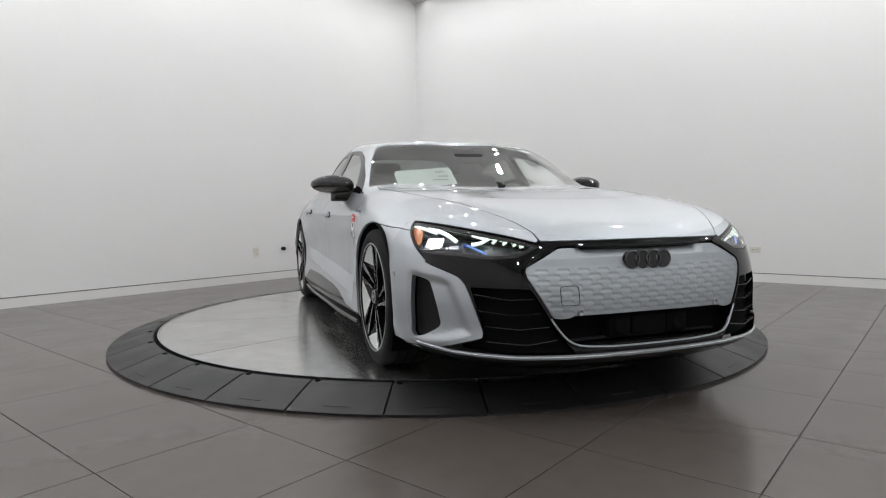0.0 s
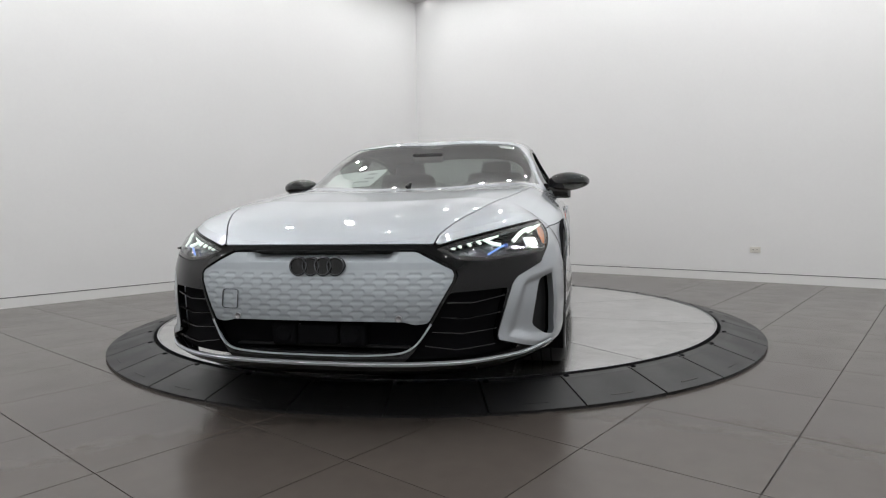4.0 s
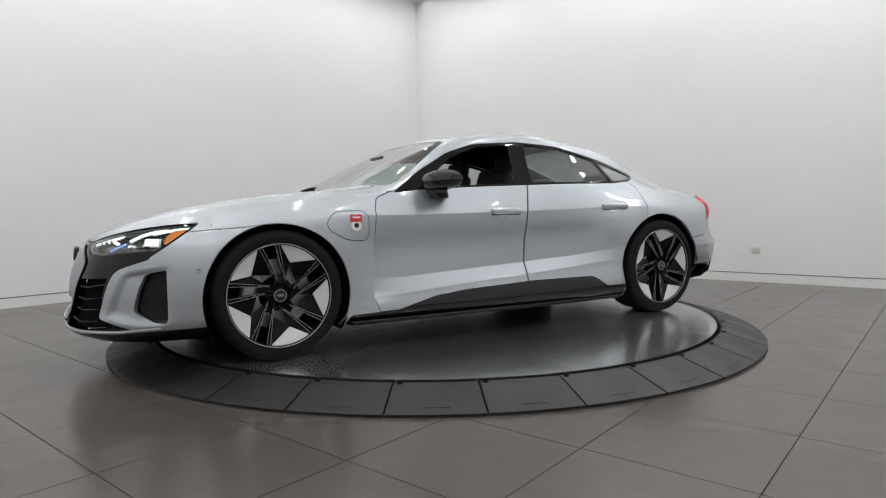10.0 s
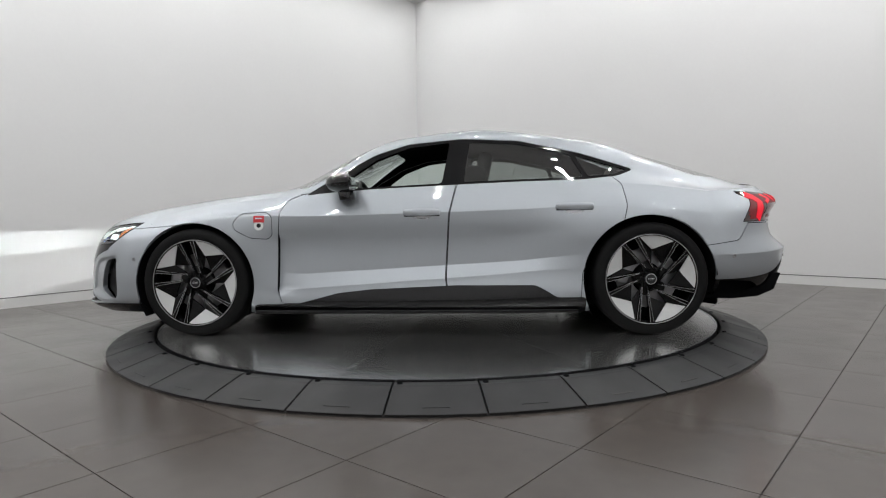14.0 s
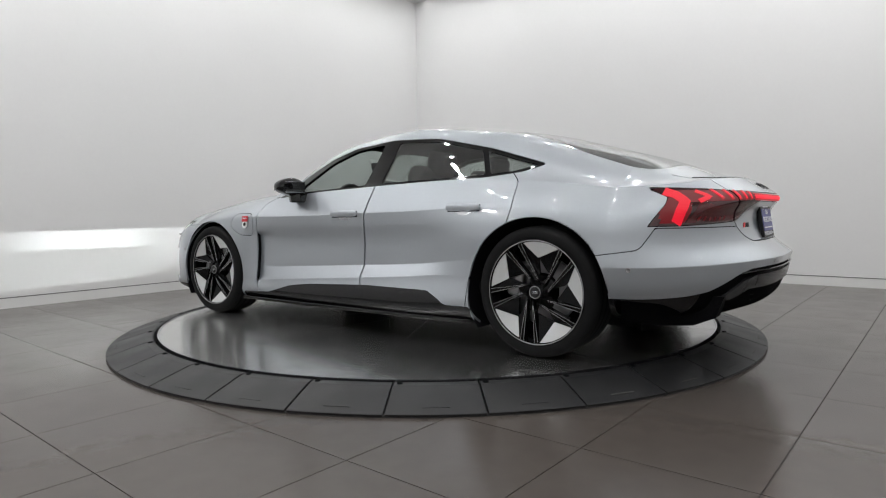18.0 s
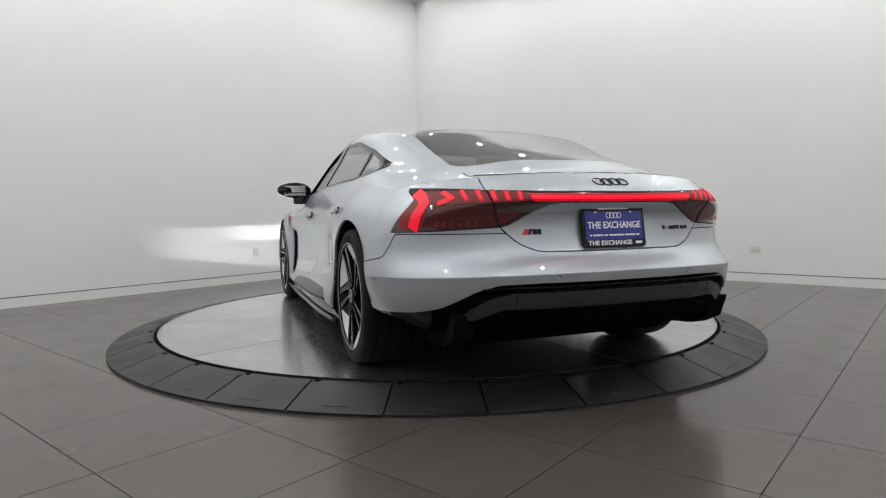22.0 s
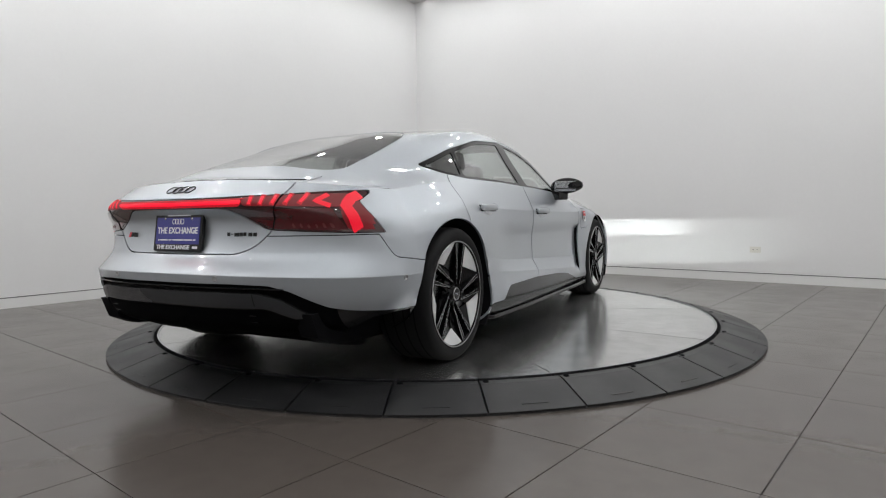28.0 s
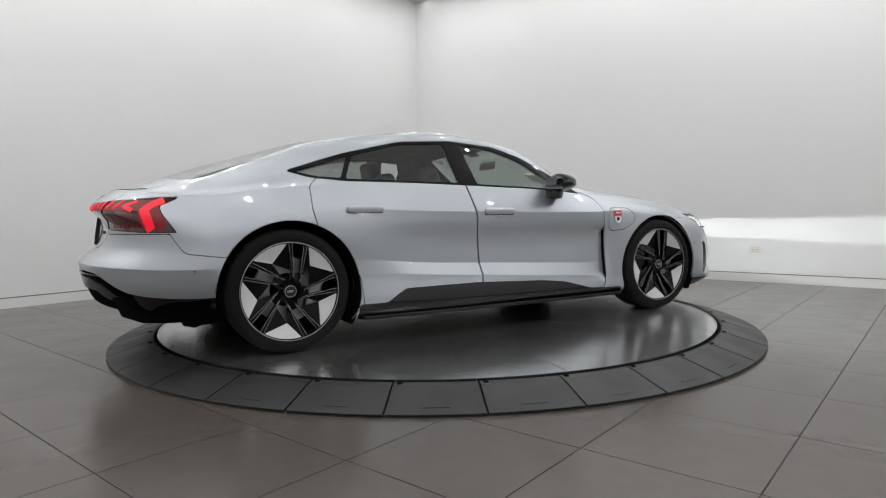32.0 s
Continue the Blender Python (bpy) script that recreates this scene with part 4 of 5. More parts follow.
for right, piece in sides(PIECES["flap"]):
    s = -1 if right else 1
    flap = panel("charging_flap", piece, PAINT, car, "", RIM_D)
    y = surface(SIDE_S, 1.04, 0.75)[0].y
    lean = pose(0, 0, 0, s * 7.0)
    red = part("sticker", block((1.042, s * (y + 0.0045), 0.757), (0.070, 0.0016, 0.042), lean), REDPRINT, flap, "red and white charging sticker")
    part("sticker_print", block((1.042, s * (y + 0.0056), 0.762), (0.045, 0.001, 0.008), lean), PRINT_W, red)
    ring_l = lathe([(0.013, 0.0), (0.013, 0.0022), (0.031, 0.0022), (0.031, 0.0)], 32)
    bmesh.ops.transform(ring_l, matrix=Matrix.Translation((1.042, s * (surface(SIDE_S, 1.04, 0.715)[0].y + 0.003), 0.716)) @ lean @ Matrix.Rotation(0 if s > 0 else math.pi, 4, "Z"), verts=ring_l.verts[:])
    part("sticker_ring", ring_l, PAPER, red, "white ring of the sticker")
    dot = lathe([(0.0001, 0.003), (0.014, 0.003), (0.014, 0.0)], 24)
    bmesh.ops.transform(dot, matrix=Matrix.Translation((1.042, s * (surface(SIDE_S, 1.04, 0.715)[0].y + 0.003), 0.716)) @ lean @ Matrix.Rotation(0 if s > 0 else math.pi, 4, "Z"), verts=dot.verts[:])
    part("sticker_dot", dot, DARK, red)

# side vent behind the front wheel: the wing stands proud of the door and leaves a dark upright outlet
for s in (1, -1):
    bm, rows = bmesh.new(), []
    for z in np.linspace(0.29, 0.635, 12):
        y = surface(SIDE_S, 0.945, z)[0].y
        rows.append([bm.verts.new((x, s * (y + d), z)) for x, d in ((0.946, -0.006), (0.934, -0.012), (0.925, -0.060), (0.955, -0.060))])
    for a, b in zip(rows, rows[1:]):
        for k in range(3):
            bm.faces.new((a[k], a[k + 1], b[k + 1], b[k]))
    bmesh.ops.recalc_face_normals(bm, faces=bm.faces[:])
    part("side_vent", bm, VOID, car, "dark upright air outlet slot")

# ---- mirrors ----
for s in (1, -1):
    mirror = part("door_mirror", bmesh.new(), BLACK, car, "gloss black door mirror")
    bm = bmesh.new()
    bmesh.ops.create_uvsphere(bm, u_segments=28, v_segments=18, radius=1.0)
    for v in bm.verts:
        x, y, z = v.co
        # blunt at the back, drawn out at the front and tapering outwards
        x = x * (0.128 if x > 0 else 0.040)
        taper = 1.0 - 0.25 * max(0.0, y)
        z = math.copysign(abs(z) ** 0.8, z) * (0.070 if z > 0 else 0.056) * taper
        v.co = (0.455 + x - 0.03 * y + 0.015, s * (0.970 + 0.138 * math.copysign(abs(y) ** 0.85, y)), 0.972 + z + 0.006 * y)
    bmesh.ops.recalc_face_normals(bm, faces=bm.faces[:])
    bm.to_mesh(mirror.data)
    bm.free()
    mirror.data.polygons.foreach_set("use_smooth", [True] * len(mirror.data.polygons))
    part("mirror_glass", block((0.429, s * 0.972, 0.974), (0.006, 0.172, 0.078), pose(0, 0, 0, 0, 0, 0), 0.003), CHROME, mirror, "silvered mirror glass")
    foot = slab(bmesh.new(), [(0.545, s * 0.835), (0.43, s * 0.835), (0.425, s * 0.93), (0.46, s * 0.985), (0.515, s * 0.96)], 0.868, 0.945, 0.012)
    for v in foot.verts:
        if v.co.z > 0.90:
            v.co.x += 0.012
    part("mirror_foot", foot, BLACK, mirror, "", True)
    part("mirror_seam", block((0.475, s * 0.985, 0.957), (0.15, 0.16, 0.006), None, 0.002), DARK, mirror)


# ---- wheels ----
def wheel_part(x, s, width, arm0, name_label):
    """A wheel with tyre, rim, five twin spokes and light inserts; its outer face looks to s * y."""
    wheel = new("wheel")
    wheel.parent = car
    wheel.matrix_basis = pose(x, s * 0.955, HUB_Z)
    tagged(wheel, name_label)
    w = -width

    def put(nm, bm, mat, lab="", smooth=False):
        if s < 0:
            for v in bm.verts:
                v.co.y = -v.co.y
            bmesh.ops.reverse_faces(bm, faces=bm.faces[:])
        if nm not in ("tyre", "tread_groove"):
            bmesh.ops.scale(bm, vec=(0.97, 1, 0.97), verts=bm.verts[:])
        return part(nm, bm, mat, wheel, lab, smooth)

    put("tyre", lathe([(0.272, -0.014), (0.280, -0.003), (0.296, 0.003), (0.320, 0.002), (0.338, -0.006), (0.347, -0.020), (0.351, -0.045), (0.352, w / 2), (0.351, w + 0.045), (0.345, w + 0.02), (0.325, w + 0.005), (0.300, w), (0.284, w + 0.012)], 96), TYRE, "black low-profile tyre", True)
    for k in range(4):
        put("tread_groove", lathe([(0.3528, -0.06 - k * (width - 0.12) / 3), (0.3528, -0.068 - k * (width - 0.12) / 3)], 96), VOID)
    put("rim", lathe([(0.289, -0.004), (0.288, 0.001), (0.283, 0.002), (0.279, -0.001), (0.274, -0.020), (0.262, -0.06), (0.255, w + 0.02), (0.285, w)], 96), RIM, "black rim barrel", True)
    put("rim_lip", lathe([(0.2880, 0.0005), (0.2865, 0.0032), (0.2830, 0.0030), (0.2815, -0.001)], 96), STEEL, "machined rim edge", True)
    put("brake_disc", lathe([(0.10, -0.100), (0.195, -0.100), (0.195, -0.130), (0.10, -0.130)], 64), STEEL, "steel brake disc", False)
    put("barrel_back", lathe([(0.0001, -0.135), (0.10, -0.135), (0.26, -0.140)], 48), VOID)
    cal = block((0.155, -0.095, 0.02), (0.085, 0.075, 0.20), None, 0.02)
    bmesh.ops.rotate(cal, matrix=Matrix.Rotation(radians(-15 if s > 0 else 15), 3, "Y"), verts=cal.verts[:])
    put("brake_caliper", cal, STEEL, "dull grey brake caliper", True)
    put("hub", lathe([(0.0001, -0.010), (0.036, -0.012), (0.040, -0.022), (0.064, -0.028), (0.075, -0.06), (0.085, -0.09)], 40), RIM, "", True)
    put("hub_cap", lathe([(0.0001, -0.006), (0.032, -0.006), (0.035, -0.0085), (0.037, -0.012)], 40), DARK, "", True)
    put("hub_cap_ring", lathe([(0.0305, -0.0060), (0.032, -0.0045), (0.0335, -0.0045), (0.0345, -0.010)], 40), STEEL, "", True)
    for k in range(4):
        tor = lathe([(0.0055 + 0.0012 * math.cos(a), -0.0055 + 0.0012 * math.sin(a)) for a in np.linspace(0, 2 * np.pi, 7)], 16)
        bmesh.ops.translate(tor, vec=((k - 1.5) * 0.0085, 0, 0), verts=tor.verts[:])
        put("cap_ring", tor, CHROME, "", True)
    for k in range(5):
        a = radians(arm0 + 72 * k)
        ux, uz = Vector((math.cos(a), 0, math.sin(a))), Vector((-math.sin(a), 0, math.cos(a)))

        def bar(ends, deep):
            """A tapering bar between two ends (along, across, half width, height)."""
            bm, loop = bmesh.new(), []
            for r, o, wd, yy in ends:
                c = ux * r + uz * o + Vector((0, yy, 0))
                sec = [c + uz * wd * 1.25 - Vector((0, deep, 0)), c + uz * wd, c - uz * wd, c - uz * wd * 1.25 - Vector((0, deep, 0))]
                loop.append([bm.verts.new(v) for v in sec])
            for i in range(4):
                bm.faces.new((loop[0][i], loop[0][(i + 1) % 4], loop[1][(i + 1) % 4], loop[1][i]))
            bm.faces.new(loop[0])
            bm.faces.new(loop[1])
            bmesh.ops.recalc_face_normals(bm, faces=bm.faces[:])
            return bm

        def plate(pts, thick):
            """A thin facet through (radius, angle, height) corners."""
            bm = bmesh.new()
            hi = [bm.verts.new((r * math.cos(g), y, r * math.sin(g))) for r, g, y in pts]
            lo = [bm.verts.new((v.co.x, v.co.y - thick, v.co.z)) for v in hi]
            bm.faces.new(hi)
            bm.faces.new(lo[::-1])
            for j in range(len(hi)):
                bm.faces.new((hi[j], hi[(j + 1) % len(hi)], lo[(j + 1) % len(hi)], lo[j]))
            bmesh.ops.recalc_face_normals(bm, faces=bm.faces[:])
            return bm

        for r0, o0, r1, o1 in ((0.050, 0.014, 0.279, -0.048), (0.030, 0.048, 0.280, 0.042)):
            o0, o1 = s * o0, s * o1
            arm = put("spoke", bar(((r0, o0, 0.0035, -0.018), (r1, o1, 0.0105, -0.003)), 0.040), RIM, "gloss black spoke with machined edges")
            for e in (-1, 1):
                put("spoke_edge", bar(((r0 + 0.03, o0 + (o1 - o0) * 0.12 + e * 0.0022, 0.0009, -0.0150), (r1, o1 + e * 0.0105, 0.0013, -0.0020)), 0.003), MACHINED, "thin bright machined edge")
        # dark flanks from the arms to the corners of the light inserts
        half, mid, off = radians(23), radians(36), radians(5)
        y_r, y_a = -0.009, -0.034
        put("spoke_flank", plate([(0.277, a + s * (mid - half), y_r), (0.188, a + s * (mid - off), y_a), (0.110, a + s * radians(34), -0.045), (0.070, a + s * radians(36), -0.030), (0.275, a + s * radians(8.5), -0.010)], 0.012), RIM, "gloss black flank of the spoke")
        put("spoke_flank", plate([(0.277, a - s * (mid - half), y_r), (0.188, a - s * (mid + off), y_a), (0.120, a - s * radians(8), -0.040), (0.275, a - s * radians(11), -0.010)], 0.012), RIM, "gloss black flank of the spoke")
        put("spoke_root", plate([(0.055, a - s * radians(20), -0.030), (0.110, a - s * radians(4), -0.034), (0.118, a + s * radians(18), -0.034), (0.060, a + s * radians(52), -0.030)], 0.02), RIM)
        apex = a + mid - s * off
        arc = [(0.281, a + mid - half + 2 * half * j / 8, -0.007) for j in range(9)]
        put("aero_insert", plate(arc + [(0.190, apex + 0.012, -0.030), (0.190, apex - 0.012, -0.030)], 0.006), BLADE, "light silver insert between the spokes")
    for k in range(5):
        g = radians(arm0 + 36 + 72 * k)
        nut = lathe([(0.0001, -0.019), (0.009, -0.019), (0.010, -0.024), (0.010, -0.05)], 12)
        bmesh.ops.translate(nut, vec=(0.052 * math.cos(g), 0, 0.052 * math.sin(g)), verts=nut.verts[:])
        put("wheel_bolt", nut, RIM)
    return wheel


WHEEL_TXT = "black five-spoke alloy wheel with silver inserts"
wheel_part(HUB_F, 1, 0.265, 79.0, WHEEL_TXT)
wheel_part(HUB_F, -1, 0.265, 82.0, WHEEL_TXT)
wheel_part(HUB_R, 1, 0.300, 62.0, WHEEL_TXT)
wheel_part(HUB_R, -1, 0.300, 79.0, WHEEL_TXT)

# wheel wells, floor pan
for s in (1, -1):
    for hx, r, y_out in ((HUB_F, 0.396, 0.952), (-1.408, 0.410, 0.955)):
        bm, rows = bmesh.new(), []
        for k in range(33):
            a = radians(-32 + (244 if hx > 0 else 208) * k / 32)
            rows.append([bm.verts.new((hx + r * math.cos(a), s * y, 0.345 + r * math.sin(a))) for y in (y_out, 0.60)] + [bm.verts.new((hx + 0.1 * math.cos(a), s * 0.60, 0.345 + 0.1 * math.sin(a)))])
        for a, b in zip(rows, rows[1:]):
            bm.faces.new((a[0], a[1], b[1], b[0]))
            bm.faces.new((a[1], a[2], b[2], b[1]))
        part("wheel_arch_liner", bm, VOID, car, "black wheel arch liner", True)
for s in (1, -1):
    # dark inner walls beside the diffuser
    bm = bmesh.new()
    outline = [(-1.80, 0.37), (-1.80, 0.200), (-2.00, 0.195), (-2.16, 0.210), (-2.26, 0.255), (-2.30, 0.36)]
    lo, hi = ([bm.verts.new((x, s * y, z)) for x, z in outline] for y in (0.62, 0.715))
    bm.faces.new(lo)
    bm.faces.new(hi[::-1])
    for k in range(len(outline)):
        bm.faces.new((lo[k], lo[(k + 1) % len(outline)], hi[(k + 1) % len(outline)], hi[k]))
    bmesh.ops.recalc_face_normals(bm, faces=bm.faces[:])
    part("underbody_side", bm, VOID, car, "black underside beside the diffuser")
part("floor_pan", slab(bmesh.new(), [(2.3, -0.45), (2.3, 0.45), (1.95, 0.72), (1.9, 0.62), (1.05, 0.62), (1.0, 0.88), (-0.95, 0.88), (-1.0, 0.62), (-1.85, 0.62), (-1.9, 0.70), (-1.95, 0.6), (-1.95, -0.6), (-1.9, -0.70), (-1.85, -0.62), (-1.0, -0.62), (-0.95, -0.88), (1.0, -0.88), (1.05, -0.62), (1.9, -0.62), (1.95, -0.72)], 0.155, 0.20), VOID, car, "flat dark underbody")


# ---- headlamps ----
for right, piece in sides(PIECES["lamp_f"]):
    s = -1 if right else 1
    lamp = panel("headlamp", (piece[0] - piece[2] * 0.045, piece[1], piece[2]), LENS, car, "headlamp with lit white chevrons behind clear glass")
    cover = panel("lens_cover", piece, CLEAR, lamp, "clear lens", 0, -0.001)
    cover.visible_shadow = False
    # dark edge of the housing
    rim_pts = [(0.478, 0.639), (0.56, 0.661), (0.70, 0.696), (0.869, 0.739), (0.901, 0.718), (0.895, 0.628), (0.878, 0.617), (0.66, 0.593), (0.565, 0.600)]
    ribbon("bezel", FRONT_S, rim_pts, 0.017, 0.003, DARK, lamp, -0.006, "black bezel", right, 5, True)
    # lit bars: two slanted ones at the outer end, a large chevron, then four smaller ones towards the tip
    for line, w, lb in (([(0.858, 0.731), (0.838, 0.716), (0.812, 0.700)], 0.014, "slanted lit white bar"), ([(0.822, 0.724), (0.785, 0.694), (0.762, 0.667)], 0.016, "slanted lit white bar"),
                        ([(0.700, 0.692), (0.652, 0.673), (0.716, 0.651)], 0.014, "large lit white chevron"), ([(0.646, 0.681), (0.621, 0.671), (0.640, 0.660)], 0.0095, "lit white chevron"),
                        ([(0.609, 0.672), (0.586, 0.663), (0.604, 0.654)], 0.009, "lit white chevron"), ([(0.574, 0.664), (0.551, 0.656), (0.568, 0.649)], 0.008, "lit white chevron"),
                        ([(0.543, 0.655), (0.522, 0.649), (0.543, 0.643)], 0.007, "lit white chevron")):
        ribbon("light_bar", FRONT_S, line, w, 0.004, DRL, lamp, -0.012, lb, right, 5)
    ribbon("chrome_line", FRONT_S, [(0.812, 0.724), (0.760, 0.711), (0.708, 0.697)], 0.005, 0.003, CHROME, lamp, -0.020, "thin bright upper edge", right, 4)
    ribbon("blue_edge", FRONT_S, [(0.735, 0.655), (0.705, 0.638), (0.676, 0.621)], 0.007, 0.003, BLUELIT, lamp, -0.026, "pale blue lit edge", right, 4)
    # low beam: small bright sources deep in slots that cut them off level: one wide and one narrow
    for by, bz, half_w, low, src, src_mat in ((0.835, 0.632, 0.021, 0.0050, 0.010, BEAM), (0.790, 0.630, 0.0070, 0.0016, 0.005, BEAM_HOT)):
        bx = surface(FRONT_S, by, bz)[0].x - 0.006
        # shield and its plates are added out of sight, only to shape the beam
        shade_l = part("beam_shield", block((bx - 0.019, s * by, bz - 0.002), (0.002, 2 * half_w + 0.002, 0.012)), VOID, lamp, "unseen black shield added to shape the low beam")
        part("shield_plate", block((bx - 0.009, s * by, bz + 0.0010), (0.018, 2 * half_w + 0.002, 0.0015)), VOID, shade_l)
        part("shield_plate", block((bx - 0.009, s * by, bz - low - 0.00075), (0.018, 2 * half_w + 0.002, 0.0015)), VOID, shade_l)
        for k in (-1, 1):
            part("shield_plate", block((bx - 0.009, s * by + k * half_w, bz - low / 2), (0.018, 0.002, low + 0.003)), VOID, shade_l)
        part("low_beam_source", block((bx - 0.0170, s * by, bz), (0.0006, src, 0.0002)), src_mat, shade_l, "lit low beam")
    ribbon("projector_frame", FRONT_S, [(0.862, 0.660), (0.838, 0.661), (0.812, 0.661)], 0.048, 0.004, CHROME, lamp, -0.026, "chrome projector frame", right, 3)
    ribbon("projector", FRONT_S, [(0.856, 0.661), (0.838, 0.662), (0.820, 0.662)], 0.036, 0.007, LAMPLIT, lamp, -0.022, "lit square projector lens", right, 3)
    ribbon("side_projector", FRONT_S, [(0.796, 0.643), (0.781, 0.643), (0.766, 0.644)], 0.019, 0.006, CHROME, lamp, -0.028, "unlit crystal projector lens", right, 3)
    P, n = surface(FRONT_S, 0.737, 0.640)
    bm = bmesh.new()
    bmesh.ops.create_uvsphere(bm, u_segments=16, v_segments=10, radius=0.011)
    bmesh.ops.translate(bm, vec=(P.x - 0.034, s * (P.y - 0.010), P.z), verts=bm.verts[:])
    part("projector", bm, BLUELENS, lamp, "blue-tinted projector lens", True)
    amber, _ = cut(piece, lambda V: signed([(1.86, 0.745), (1.925, 0.742), (1.978, 0.716), (2.014, 0.692), (2.032, 0.660), (2.030, 0.644), (1.98, 0.640)], V[:, 0], V[:, 2]))
    panel("amber_reflector", amber, AMBER, lamp, "orange side reflector", 0, -0.012)

# ---- grille: silver shield with a scaled relief, dark intake under it ----


def shield_mesh():
    """A fine sheet over the shield with rows of pressed scales."""
    ys, zs = np.arange(-0.575, 0.5751, 0.0034), np.arange(0.338, 0.640, 0.0028)
    edge = [surface(FRONT_S, y, z) for y in np.linspace(0, 0.575, 16) for z in np.linspace(0.338, 0.640, 12)]
    gx = np.array([p.x for p, _ in edge]).reshape(16, 12)
    Y, Z = np.meshgrid(ys, zs, indexing="ij")
    a, b = np.abs(Y) / 0.575 * 15, (Z - 0.338) / 0.302 * 11
    i, j = np.clip(a.astype(int), 0, 14), np.clip(b.astype(int), 0, 10)
    u, v = a - i, b - j
    X = gx[i, j] * (1 - u) * (1 - v) + gx[i + 1, j] * u * (1 - v) + gx[i, j + 1] * (1 - u) * v + gx[i + 1, j + 1] * u * v
    pitch, row = 0.088, 0.0205
    bend = Z - 0.010 * (np.abs(Y) / 0.5) ** 2 * 0.0
    r = np.floor((0.548 - bend) / row)
    t = (0.548 - bend) / row - r                      # 0 at a row's top
    c = np.abs((Y / pitch + 0.5 * (r % 2)) % 1.0 - 0.5) * 2   # 0 at a scale's middle
    win = np.clip((0.80 - c - 0.30 * (1 - t)) / 0.12, 0, 1)
    dip = np.where(t < 0.40, t / 0.40, np.clip(1 - (t - 0.40) / 0.60, 0, 1))
    field = np.clip((0.549 - Z) / 0.004, 0, 1)
    X = X - 0.0016 * win * dip * field + 0.002
    # scooped shelf under the bonnet's edge
    sc = np.clip((Z - 0.590) / 0.028, 0, 1) * np.clip((0.33 - np.abs(Y)) / 0.06, 0, 1)
    X = X - 0.045 * sc
    V, F = grid_mesh(np.stack([X, Y, Z], -1))
    return V, F, vertex_normals(V, F)


SM = shield_mesh()
if SM[2][:, 0].sum() < 0:
    SM = (SM[0], SM[1][:, ::-1], -SM[2])
both_front = lambda P, V: np.where(V[:, 0] > 1.5, signed(P, np.abs(V[:, 1]), V[:, 2]), 1.0)
SM, _ = split(SM, both_front(SHIELD_P, SM[0]))
grille = panel("grille_shield", SM, SHIELD, car, "silver closed grille with pressed scale pattern", 0.02)
ribbon("grille_frame", FRONT_S, [(-0.40, 0.634), (-0.568, 0.545), (-0.425, 0.285), (-0.390, 0.250), (-0.345, 0.232), (-0.2, 0.225), (0.0, 0.224), (0.2, 0.225), (0.345, 0.232), (0.390, 0.250), (0.425, 0.285), (0.568, 0.545), (0.40, 0.634)], 0.012, 0.006, MASK, car, 0.002, "dark grille frame", n=8, even=3)
ribbon("grille_strip", FRONT_S, [(-0.462, 0.352), (-0.425, 0.287), (-0.390, 0.254), (-0.345, 0.238), (-0.2, 0.231), (0.0, 0.230), (0.2, 0.231), (0.345, 0.238), (0.390, 0.254), (0.425, 0.287), (0.462, 0.352)], 0.008, 0.006, PAINT, car, 0.006, "thin silver strip round the lower intake", n=8, even=14)
ribbon("lip_edge", FRONT_S, [(-0.90, 0.229), (-0.80, 0.213), (-0.60, 0.202), (-0.3, 0.198), (0.0, 0.197), (0.3, 0.198), (0.60, 0.202), (0.80, 0.213), (0.90, 0.229)], 0.012, 0.007, PAINT, car, 0.0, "thin silver edge of the front lip", n=8)
nose_x = surface(FRONT_S, 0, 0.30)[0].x
intake = part("lower_intake", block((nose_x - 0.115, 0, 0.29), (0.05, 0.92, 0.16), None, 0.01), VOID, car, "black lower air intake")
part("sensor_housing", block((nose_x - 0.060, 0.0, 0.302), (0.07, 0.17, 0.085), None, 0.012), VOID, intake, "", True)
for y in (-0.145, 0.145):
    part("sensor_housing", block((nose_x - 0.060, y, 0.300), (0.07, 0.11, 0.095), None, 0.02), VOID, intake, "", True)
    eye = lathe([(0.0001, 0.004), (0.022, 0.003), (0.030, 0.006), (0.034, 0.0)], 28)
    bmesh.ops.transform(eye, matrix=Matrix.Translation((nose_x - 0.022, y, 0.302)) @ Matrix.Rotation(radians(-90), 4, "Z"), verts=eye.verts[:])
    part("sensor_lens", eye, VOID, intake, "", True)
part("intake_bar", block((nose_x - 0.07, 0, 0.252), (0.03, 0.74, 0.008), None, 0.003), DARK, intake)
part("intake_lip", block((nose_x - 0.03, 0, 0.236), (0.08, 0.70, 0.010), None, 0.003), MASK, intake)
for s in (1, -1):
    P, n = surface(FRONT_S, s * 0.340, 0.372)
    ring_s = lathe([(0.0001, 0.002), (0.010, 0.002), (0.011, 0.004), (0.0135, 0.003), (0.014, 0.0)], 24)
    bmesh.ops.transform(ring_s, matrix=Matrix.Translation((P.x + 0.004, P.y, P.z)) @ Matrix.Rotation(radians(-90), 4, "Z"), verts=ring_s.verts[:])
    part("parking_sensor", ring_s, STEEL, car, "", True)
sq = rounded([(-0.418, 0.478), (-0.346, 0.478), (-0.346, 0.402), (-0.418, 0.402)], 0.012, 3)
ribbon("tow_cover", FRONT_S, sq, 0.0022, 0.0014, BAND, grille, 0.0040, "thin square outline of the towing-eye cover", n=2, closed=True)


